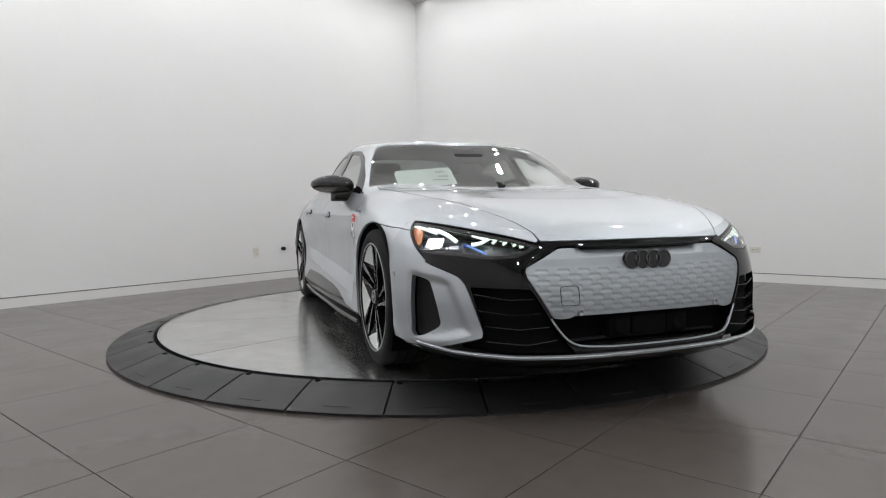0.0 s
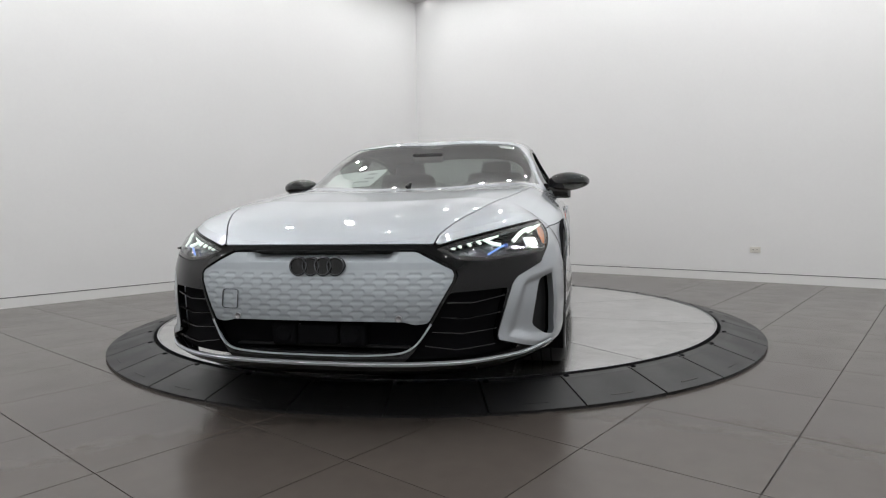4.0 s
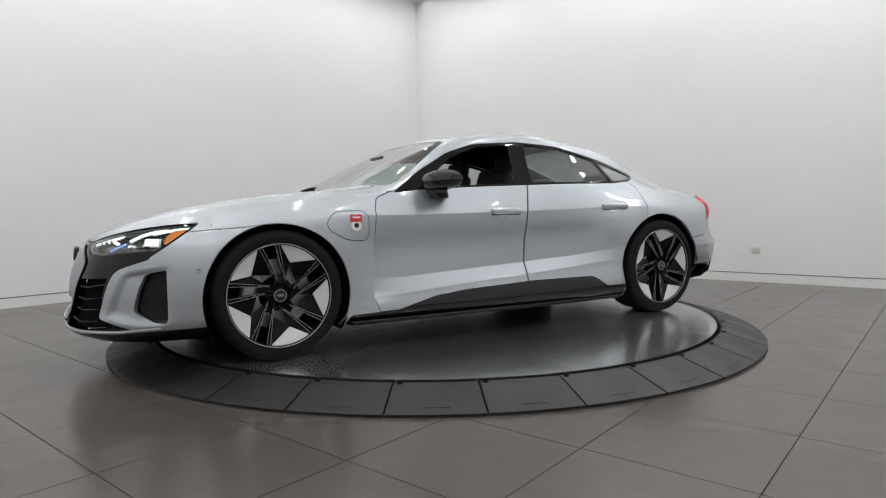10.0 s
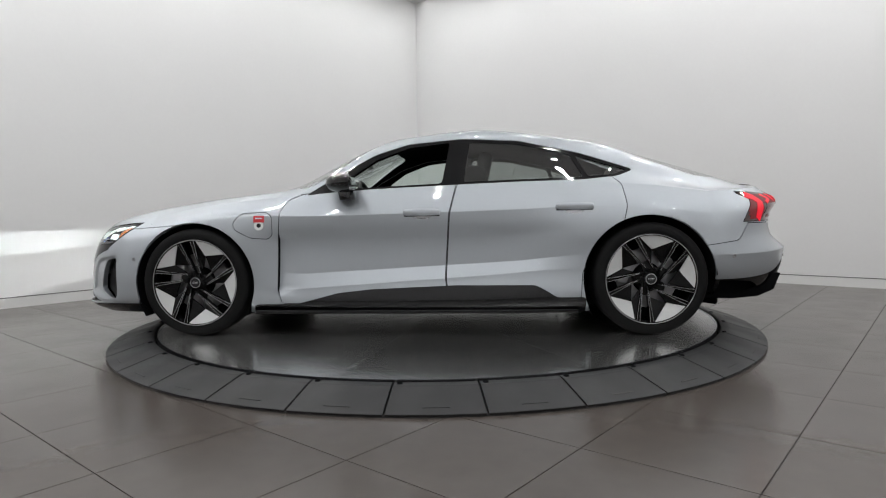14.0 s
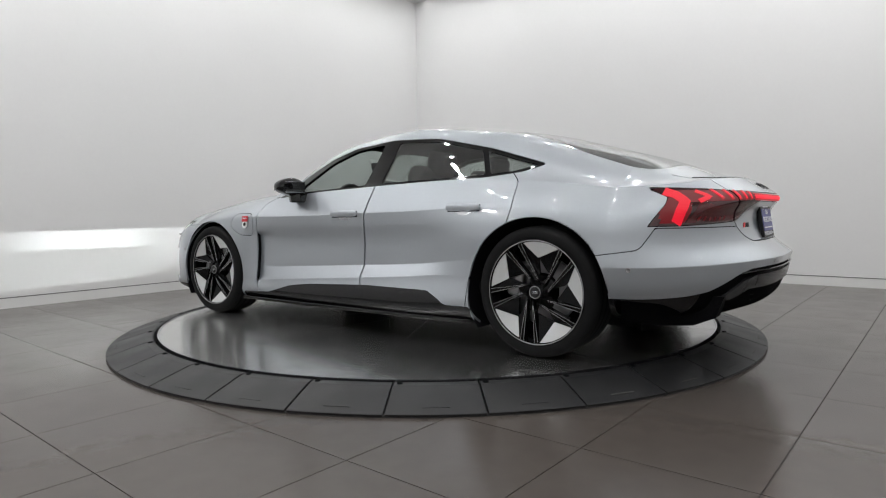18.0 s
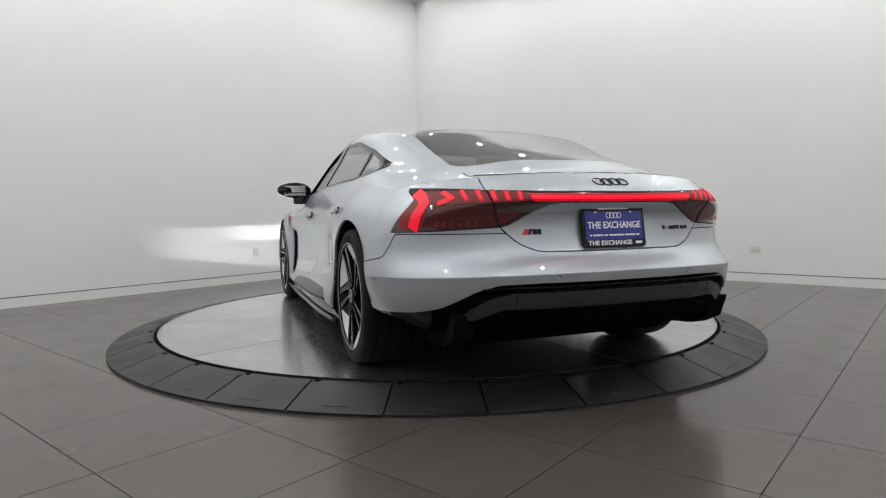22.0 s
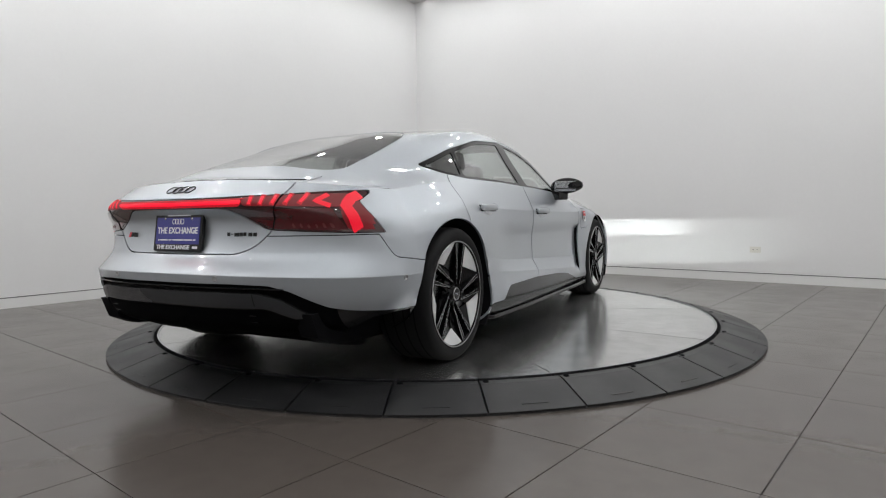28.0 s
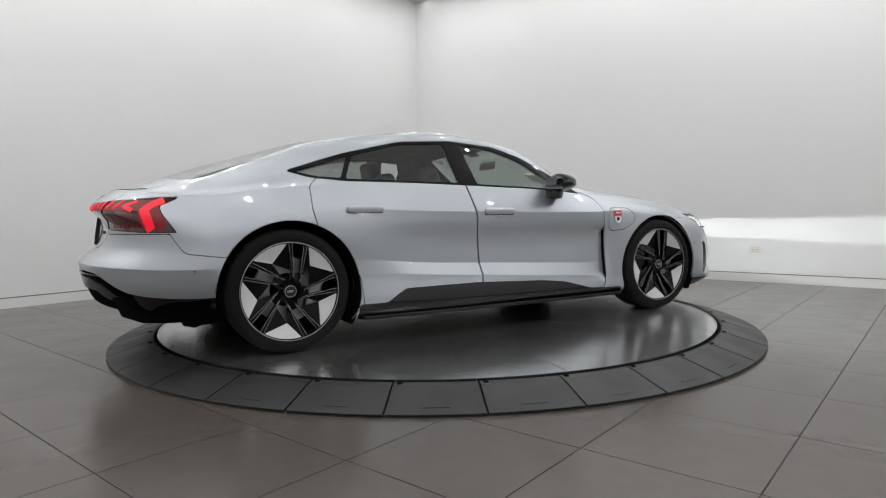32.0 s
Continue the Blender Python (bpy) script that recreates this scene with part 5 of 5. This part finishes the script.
def four_rings(parent, center, m, radius, step, tube, mat, label, back=None):
    """The four linked rings, as plain tori."""
    badge = part("emblem", bmesh.new(), mat, parent, label)
    bm = bmesh.new()
    for k in range(4):
        t = lathe([(radius + tube * math.cos(a), tube * 0.8 * math.sin(a) + (0.0012 if k % 2 else 0.0)) for a in np.linspace(0, 2 * np.pi, 9)], 40)
        bmesh.ops.transform(t, matrix=Matrix.Translation(center) @ m @ Matrix.Translation(((k - 1.5) * step, 0, 0)), verts=t.verts[:])
        tmp = bpy.data.meshes.new("ring")
        t.to_mesh(tmp)
        t.free()
        bm.from_mesh(tmp)
        bpy.data.meshes.remove(tmp)
    bm.to_mesh(badge.data)
    bm.free()
    badge.data.polygons.foreach_set("use_smooth", [True] * len(badge.data.polygons))
    if back:
        for k in range(4):
            d = lathe([(0.0001, 0.0), (radius, 0.0), (radius + tube, -0.016)], 32)
            bmesh.ops.transform(d, matrix=Matrix.Translation(center) @ m @ Matrix.Translation(((k - 1.5) * step, 0.0, 0)), verts=d.verts[:])
            part("emblem_back", d, back, badge)
    return badge


ex = surface(FRONT_S, 0, 0.575)[0].x
four_rings(car, (ex + 0.016, 0, 0.574), Vector((1, 0, 0.08)).to_track_quat("Y", "Z").to_matrix().to_4x4(), 0.0345, 0.0525, 0.0045, DARKCHROME, "dark emblem of four linked rings", BLACK)

# ---- lower corner grilles, blades and air curtains ----
mouth, mask_top = cut(PIECES["mask"], lambda V: np.maximum(signed(LOWG, V[:, 1], V[:, 2]), signed(rounded([(0.432, 0.285), (0.575, 0.545), (1, 0.6), (1, 0), (0.0, 0), (0.0, 0.21), (0.35, 0.222)], 0.01), V[:, 1], V[:, 2])))
for right in (False, True):
    bpy_mouth = mouth if not right else mirrored(mouth)
    side_grille = panel("corner_grille", (bpy_mouth[0] - bpy_mouth[2] * 0.035, bpy_mouth[1], bpy_mouth[2]), VOID, car, "black corner grille with thin gloss slats")
    for line in ([(0.525, 0.430), (0.62, 0.428), (0.735, 0.446)], [(0.500, 0.375), (0.60, 0.366), (0.722, 0.384)], [(0.470, 0.320), (0.58, 0.306), (0.706, 0.322)], [(0.440, 0.268), (0.56, 0.250), (0.70, 0.262)]):
        ribbon("slat", FRONT_S, line, 0.006, 0.010, BLACK, side_grille, -0.014, "", right, 6)
panel("front_mask", both(mask_top), MASK, car, "glossy black front mask", 0.03)
CP = PIECES["curtain"]
fb = -signed(BLADE_P, CP[0][:, 1], CP[0][:, 2])
inward = np.clip((fb - 0.008) / 0.026, 0, 1) * np.clip((CP[0][:, 0] - 2.02) / 0.02, 0, 1)
CPV = CP[0] - CP[2] * (0.013 * inward * inward * (3 - 2 * inward))[:, None]
CP = (CPV, CP[1], vertex_normals(CPV, CP[1]))
if (CP[2][:, 0]).sum() < 0:
    CP = (CP[0], CP[1], -CP[2])
hole, frame_c = split(CP, np.maximum(signed(CURTAIN_P, PIECES["curtain"][0][:, 1], PIECES["curtain"][0][:, 2]), 2.028 - PIECES["curtain"][0][:, 0]))
for right in (False, True):
    q = mirrored if right else (lambda k: k)
    surround = panel("air_curtain", q(frame_c), PAINT, car, "silver air curtain frame", 0.03)
    hv = q(hole)
    panel("curtain_duct", (hv[0] - hv[2] * 0.045, hv[1], hv[2]), DARK, surround, "black duct")
    panel("curtain_vane", q(split(hole, 0.918 - hole[0][:, 1])[0]), DARK, surround, "dark guide vane", 0, -0.006)
for s in (1, -1):
    for x, z in ((1.885, 0.508), (-1.915, 0.487)):
        P, n = surface(SIDE_S, x, z)
        ring_s = lathe([(0.0001, 0.001), (0.009, 0.001), (0.010, 0.003), (0.0125, 0.002), (0.013, -0.002)], 24)
        q = Vector((n.x, s * n.y, n.z)).to_track_quat("Y", "Z").to_matrix().to_4x4()
        bmesh.ops.transform(ring_s, matrix=Matrix.Translation((P.x, s * P.y, P.z)) @ q, verts=ring_s.verts[:])
        part("parking_sensor", ring_s, STEEL, car, "", True)
    P, n = surface(REAR_S, s * 0.325, 0.512)
    ring_s = lathe([(0.0001, 0.001), (0.009, 0.001), (0.010, 0.003), (0.0125, 0.002), (0.013, -0.002)], 24)
    bmesh.ops.transform(ring_s, matrix=Matrix.Translation(P) @ n.to_track_quat("Y", "Z").to_matrix().to_4x4(), verts=ring_s.verts[:])
    part("parking_sensor", ring_s, STEEL, car, "", True)

# ---- tail lamps and light bar ----
LR = PIECES["lamp_r"]
bar_p, tail_p = cut(LR, lambda V: V[:, 1] - 0.30)
panel("light_bar_lens", both(bar_p), REDGLASS, car, "dark red lens across the tail")
for z0, z1, lamp_mat, raise_by, nm, lb in ((0.818, 0.851, REDMID, 0.0015, "light_bar_edge", "red glow round the lit strip"), (0.828, 0.842, REDBAR, 0.0035, "light_bar_strip", "lit red strip")):
    lit, _ = cut(LR, lambda V: signed([(-0.1, z1), (0.42, z1 + 0.003), (0.40, z0 + 0.002), (-0.1, z0)], V[:, 1], V[:, 2]))
    panel(nm, both(lit), lamp_mat, car, lb, 0, raise_by)
for right, piece in sides(tail_p):
    tail = panel("tail_lamp", piece, REDGLASS, car, "dark red tail lamp with lit red segments")
    absY = lambda V: np.abs(V[:, 1])
    dim_p, _ = cut(piece, lambda V: np.where(V[:, 0] < -2.03, signed([(0.41, 0.858), (0.62, 0.868), (0.80, 0.872), (0.90, 0.712), (0.80, 0.712), (0.775, 0.812), (0.41, 0.822)], absY(V), V[:, 2]), 1.0))
    panel("lit_field", dim_p, REDDIM, tail, "softly lit red field", 0, 0.001)
    for k in range(5):
        y, g = 0.442 + 0.050 * k, 0.0012 * k
        ribbon("lit_segment", REAR_S, [(y + 0.004, 0.864 + 2 * g), (y + 0.008, 0.846 + g), (y + 0.004, 0.826)], 0.022, 0.002, REDMID, tail, 0.0012, "", right, 4)
        ribbon("lit_core", REAR_S, [(y + 0.006, 0.856 + 2 * g), (y + 0.008, 0.846 + g), (y + 0.006, 0.833)], 0.010, 0.002, REDBAR, tail, 0.0030, "bright core of the segment", right, 4)
    for pts_c, wide, nm, lb in (([(-2.160, 0.866), (-2.226, 0.838), (-2.190, 0.816)], 0.024, "lit_segment", "lit red chevron"),
                                ([(-2.035, 0.868), (-2.090, 0.848), (-2.135, 0.817), (-2.122, 0.765), (-2.104, 0.710)], 0.050, "lit_chevron", "large lit red chevron")):
        ribbon(nm, SIDE_S, pts_c, wide, 0.002, REDSOFT, tail, 0.0012, lb, right, 5)
    low_p, _ = cut(piece, lambda V: signed([(0.43, 0.765), (0.52, 0.806), (0.755, 0.806), (0.80, 0.712), (0.52, 0.722)], absY(V), V[:, 2]))
    panel("lower_lens", low_p, REDLENS, tail, "unlit deep red lower lens", 0, 0.0015)
    # ticks on the lower lens, made visible by a faint added glow
    for k in range(6):
        y = 0.60 + 0.028 * k
        tick, _ = cut(piece, lambda V: signed([(y, 0.745), (y + 0.012, 0.745), (y + 0.020, 0.722), (y + 0.008, 0.722)], absY(V), V[:, 2]))
        if len(tick[1]):
            panel("unlit_tick", tick, REDTICK, tail, "", 0, 0.003)

for right in (False, True):
    ribbon("lamp_seam", REAR_S, [(0.567, 0.868), (0.566, 0.84), (0.54, 0.775), (0.517, 0.720)], 0.006, 0.002, VOID, car, 0.0025, "dark gap where the boot lid's lamp meets the wing's", right)
ribbon("deck_seam", REAR_S, [(-0.54, 0.938), (-0.3, 0.940), (0.0, 0.941), (0.3, 0.940), (0.54, 0.938)], 0.005, 0.0025, VOID, car, 0.0, "thin seam under the spoiler's edge", n=10)

# ---- rear diffuser ----
RL = PIECES["rear_low"]
band, dark_r = cut(RL, lambda V: signed(rounded([(-0.3, 0.455), (0.50, 0.452), (0.60, 0.425), (0.70, 0.345), (0.64, 0.335), (0.54, 0.385), (-0.3, 0.392)], 0.02), V[:, 1], V[:, 2]) + 10 * (V[:, 0] > -1.9))
panel("diffuser", both((dark_r[0] - dark_r[2] * 0.010, dark_r[1], dark_r[2])), DARK, car, "black rear diffuser", 0)
panel("diffuser_band", both(band), BAND, car, "gloss black diffuser band", 0.015)
for right, piece in sides(dark_r):
    side_d, _ = cut(piece, lambda V: -0.80 - V[:, 0] * 0 + 0.80 - (np.abs(V[:, 1]) - 0.78))
    panel("bumper_underside", side_d, BLACK, car, "gloss black lower bumper side", 0, -0.004)
ribbon("diffuser_lip", REAR_S, [(-0.62, 0.468), (-0.5, 0.474), (0.0, 0.476), (0.5, 0.474), (0.62, 0.468), ], 0.008, 0.006, BLACK, car, -0.002, "gloss black trim line", n=8)
for z, dx in ((0.352, 0.000), (0.322, 0.014)):
    for y, w in ((-0.40, 0.17), (-0.225, 0.07), (0.0, 0.20), (0.225, 0.07), (0.40, 0.17), (-0.145, 0.06), (0.145, 0.06)):
        P, n = surface(REAR_S, y, 0.34)
        part("diffuser_slat", block((P.x + 0.028 + dx, y, z), (0.02, w, 0.0035), None, 0.001), BLACK, car)
for y in (-0.49, 0.49):
    ribbon("band_seam", REAR_S, [(y, 0.452), (y * 1.005, 0.40)], 0.003, 0.0006, VOID, car, 0.0005, n=3)

# ---- rear emblem, badges, plate ----
P, n = surface(REAR_S, 0, 0.901)
four_rings(car, P + n * 0.002, n.to_track_quat("Y", "Z").to_matrix().to_4x4(), 0.0262, 0.0405, 0.0030, BLACK, "black emblem of four linked rings")


def flat_on_rear(name, y, z, w, h, mat, parent, shear=0.0, lift=0.001, label=""):
    P, n = surface(REAR_S, y, z)
    bm = bmesh.new()
    slab(bm, [(-w / 2 - shear * h / 2, -h / 2), (w / 2 - shear * h / 2, -h / 2), (w / 2 + shear * h / 2, h / 2), (-w / 2 + shear * h / 2, h / 2)], 0, 0.003)
    q = n.to_track_quat("Z", "Y").to_matrix().to_4x4()
    bmesh.ops.transform(bm, matrix=Matrix.Translation(P + n * lift) @ q, verts=bm.verts[:])
    return part(name, bm, mat, parent, label)


badge = flat_on_rear("badge", 0.405, 0.695, 0.020, 0.024, REDPRINT, car, 0.5, label="small red and black model badge")
flat_on_rear("badge_bar", 0.386, 0.695, 0.012, 0.022, BLACK, badge, 0.5)
flat_on_rear("badge_bar", 0.366, 0.695, 0.017, 0.022, DARK, badge)
flat_on_rear("badge_bar", 0.346, 0.695, 0.017, 0.022, DARK, badge)
name_badge = flat_on_rear("badge", -0.295, 0.698, 0.014, 0.016, DARK, car, label="small dark lettered model badge")
for y, w in ((-0.313, 0.006), (-0.330, 0.010), (-0.345, 0.012), (-0.363, 0.014), (-0.382, 0.014), (-0.408, 0.018), (-0.432, 0.016)):
    flat_on_rear("badge_bar", y, 0.698, w, 0.016 if w > 0.007 else 0.004, DARK, name_badge)

tilt_p = 8.7
PLATE = pose(-2.366, 0, 0.708, 90 - tilt_p, 0, -90)
holder = new("licence_plate")
holder.parent = car
holder.matrix_basis = PLATE
tagged(holder, "blue dealer plate in a black frame")
fr_pts = rounded([(-0.160, -0.088), (0.160, -0.088), (0.160, 0.088), (-0.160, 0.088)], 0.012, 3)
part("plate_frame", slab(bmesh.new(), fr_pts, -0.012, 0.006, 0.002), DARK, holder, "black plate frame")
blue_p = part("plate_sheet", block((0, 0.006, 0.0065), (0.292, 0.122, 0.003)), BLUE, holder, "blue printed plate")
for k in range(4):
    t = lathe([(0.0115 + 0.0016 * math.cos(a), 0.0016 * math.sin(a)) for a in np.linspace(0, 2 * np.pi, 7)], 24, "z")
    bmesh.ops.translate(t, vec=((k - 1.5) * 0.018, 0.049, 0.0082), verts=t.verts[:])
    part("plate_ring", t, PRINT_W, blue_p, "", True)


def lettering(text, size, x, y, z, mat, parent):
    data = bpy.data.curves.new("lettering", "FONT")
    data.body, data.size, data.align_x, data.align_y, data.extrude = text, size, "CENTER", "CENTER", 0.0006
    data.offset = 0.0009
    data.materials.append(mat)
    ob = new("lettering", data)
    dg = bpy.context.evaluated_depsgraph_get()
    me = bpy.data.meshes.new_from_object(ob.evaluated_get(dg))
    bpy.data.objects.remove(ob)
    me.materials.clear()
    me.materials.append(mat)
    out = new("lettering", me)
    out.parent = parent
    wide = max(v.co.x for v in me.vertices) - min(v.co.x for v in me.vertices)
    out.matrix_basis = pose(x, y, z)
    return out, wide


ob, wd = lettering("THE EXCHANGE", 0.040, 0, 0.006, 0.0086, PRINT_W, blue_p)
ob.scale = (0.272 / wd, 1, 1)
ob, wd = lettering("THE EXCHANGE", 0.027, -0.025, -0.070, 0.0068, PRINT_W, holder)
ob.scale = (0.225 / wd, 1, 1)
for x, wd in ((-0.124, 0.008), (-0.088, 0.052), (-0.046, 0.016), (0.008, 0.074), (0.077, 0.054), (0.118, 0.014)):
    part("print_bar", block((x, -0.036, 0.0085), (wd, 0.0065, 0.001)), PRINT_W, blue_p)
part("print_bar", block((0, 0.0775, 0.0066), (0.155, 0.0055, 0.001)), PRINT_W, holder)
part("print_bar", block((0.122, -0.070, 0.0066), (0.034, 0.011, 0.001)), PRINT_W, holder)
for x in (-0.09, 0.09):
    sc = lathe([(0.0001, 0.0095), (0.006, 0.009), (0.007, 0.006)], 16, "z")
    bmesh.ops.translate(sc, vec=(x, 0.062, 0), verts=sc.verts[:])
    part("screw", sc, CHROME, holder, "", True)

# ---- cabin ----
for s in (1, -1):
    seat = part("front_seat", block((0.02, s * 0.37, 0.50), (0.50, 0.48, 0.18), pose(0, 0, 0, 0, -6), 0.06), SEAT, car, "black leather sports seat", True)
    part("backrest", block((-0.27, s * 0.37, 0.80), (0.16, 0.46, 0.62), pose(0, 0, 0, 0, -16), 0.07), SEAT, seat, "", True)
    part("headrest", block((-0.40, s * 0.37, 1.115), (0.10, 0.25, 0.17), pose(0, 0, 0, 0, -12), 0.045), SEAT, seat, "", True)
bench = part("rear_bench", block((-0.85, 0, 0.50), (0.45, 1.20, 0.20), None, 0.06), SEAT, car, "black leather rear bench", True)
part("backrest", block((-1.16, 0, 0.76), (0.16, 1.20, 0.50), pose(0, 0, 0, 0, -24), 0.06), SEAT, bench, "", True)
for y in (-0.36, 0.36):
    part("headrest", block((-1.30, y, 1.01), (0.09, 0.26, 0.13), pose(0, 0, 0, 0, -20), 0.04), SEAT, bench, "", True)
part("parcel_shelf", block((-1.62, 0, 0.94), (0.62, 1.05, 0.03), pose(0, 0, 0, 0, 3), 0.01), TRIM, car, "dark parcel shelf")
dash = part("dashboard", block((0.80, 0, 0.815), (0.50, 1.42, 0.20), pose(0, 0, 0, 0, 8), 0.06), TRIM, car, "dark dashboard", True)
part("cluster_hood", block((0.60, 0.37, 0.915), (0.16, 0.36, 0.07), None, 0.03), TRIM, dash, "", True)
wheel_s = lathe([(0.18 + 0.016 * math.cos(a), 0.016 * math.sin(a)) for a in np.linspace(0, 2 * np.pi, 11)], 40)
bmesh.ops.transform(wheel_s, matrix=Matrix.Translation((0.42, 0.37, 0.84)) @ Matrix.Rotation(radians(90), 4, "Z") @ Matrix.Rotation(radians(24), 4, "X"), verts=wheel_s.verts[:])
steer = part("steering_wheel", wheel_s, SEAT, car, "black steering wheel", True)
part("steering_boss", block((0.44, 0.37, 0.83), (0.05, 0.16, 0.12), pose(0, 0, 0, 0, 24), 0.03), TRIM, steer, "", True)
part("rear_view_mirror", block((0.50, 0.0, 1.165), (0.03, 0.22, 0.065), pose(0, 0, 0, 0, 10), 0.02), TRIM, car, "black inside mirror", True)
part("console", block((0.25, 0, 0.50), (0.95, 0.22, 0.26), None, 0.05), TRIM, car, "dark centre console", True)
for s in (1, -1):
    part("door_card", slab(bmesh.new(), [(0.80, s * 0.80), (0.80, s * 0.84), (-1.0, s * 0.84), (-1.0, s * 0.80)], 0.30, 0.915, 0.01), TRIM, car, "dark door lining")
# price sheet and small tag inside the windscreen
WS = both(PIECES["windscreen"])
sheet, _ = split(WS, signed([(-0.610, 1.062), (-0.225, 1.092), (-0.272, 0.968), (-0.640, 0.944)], WS[0][:, 1], WS[0][:, 2]))
sheet_ob = panel("price_sheet", sheet, PAPER, car, "white printed sheet behind the windscreen", 0, -0.010)
for y0, y1, z in ((-0.36, -0.28, 1.052), (-0.36, -0.275, 1.020), (-0.42, -0.30, 0.995)):
    bar_m, _ = split(WS, signed([(y0, z + 0.006), (y1, z + 0.010), (y1, z), (y0, z - 0.004)], WS[0][:, 1], WS[0][:, 2]))
    if len(bar_m[1]):
        panel("print_bar", bar_m, PAPERBAR, sheet_ob, "", 0, -0.008)
tag, _ = split(WS, signed([(0.47, 1.262), (0.575, 1.248), (0.585, 1.225), (0.49, 1.238)], WS[0][:, 1], WS[0][:, 2]))
if len(tag[1]):
    panel("tag", tag, PAPER, car, "small white tag in the windscreen's top corner", 0, -0.006)
band_w, _ = split(PIECES["windscreen"], signed([(-0.2, 1.32), (0.10, 1.32), (0.075, 1.245), (-0.2, 1.24)], PIECES["windscreen"][0][:, 1], PIECES["windscreen"][0][:, 2]))
if len(band_w[1]):
    panel("sensor_patch", both(band_w), DARK, car, "black printed patch behind the inside mirror", 0, -0.006)


# ---- floor tiles ----
TS, JOINT = 0.5954, 0.0042
tile_me = None
u_first = -1.1227 - TS * math.floor((-1.1227 - U0) / TS)
v_first = 2.7212 - TS * math.floor((2.7212 - V0) / TS)
for iu in range(-1, 18):
    for iv in range(-1, 18):
        ua, va = max(U0, u_first + TS * iu), max(V0, v_first + TS * iv)
        ub, vb = min(U1, u_first + TS * (iu + 1)), min(V1, v_first + TS * (iv + 1))
        if ub - ua < 0.02 or vb - va < 0.02:
            continue
        whole = ub - ua > TS - 0.001 and vb - va > TS - 0.001
        if whole and tile_me is not None:
            ob = new("tile", tile_me)
        else:
            g = JOINT / 2
            c = [room_pt(u - ua, v - va).xy for u, v in ((ua + g, va + g), (ub - g, va + g), (ub - g, vb - g), (ua + g, vb - g))]
            ob = part("tile", slab(bmesh.new(), c, -0.012, 0.0), TILE, None)
            if whole:
                tile_me = ob.data
        ob.parent = floor
        ob.matrix_basis = Matrix.Translation(room_pt(ua, va))


def motions():
    """The turntable's disc and the car on it turn together."""
    rows_disc, rows_car = [], []
    for t, h in HEADING:
        a = radians(h)
        rows_disc.append((t, pose(0, 0, 0, 0, 0, h)))
        rows_car.append((t, pose(math.cos(a) * CAR_AHEAD - math.sin(a) * CAR_OFF, math.sin(a) * CAR_AHEAD + math.cos(a) * CAR_OFF, DISC_Z, 0, 0, h)))
    walk(table, rows_disc)
    walk(car, rows_car)


motions()
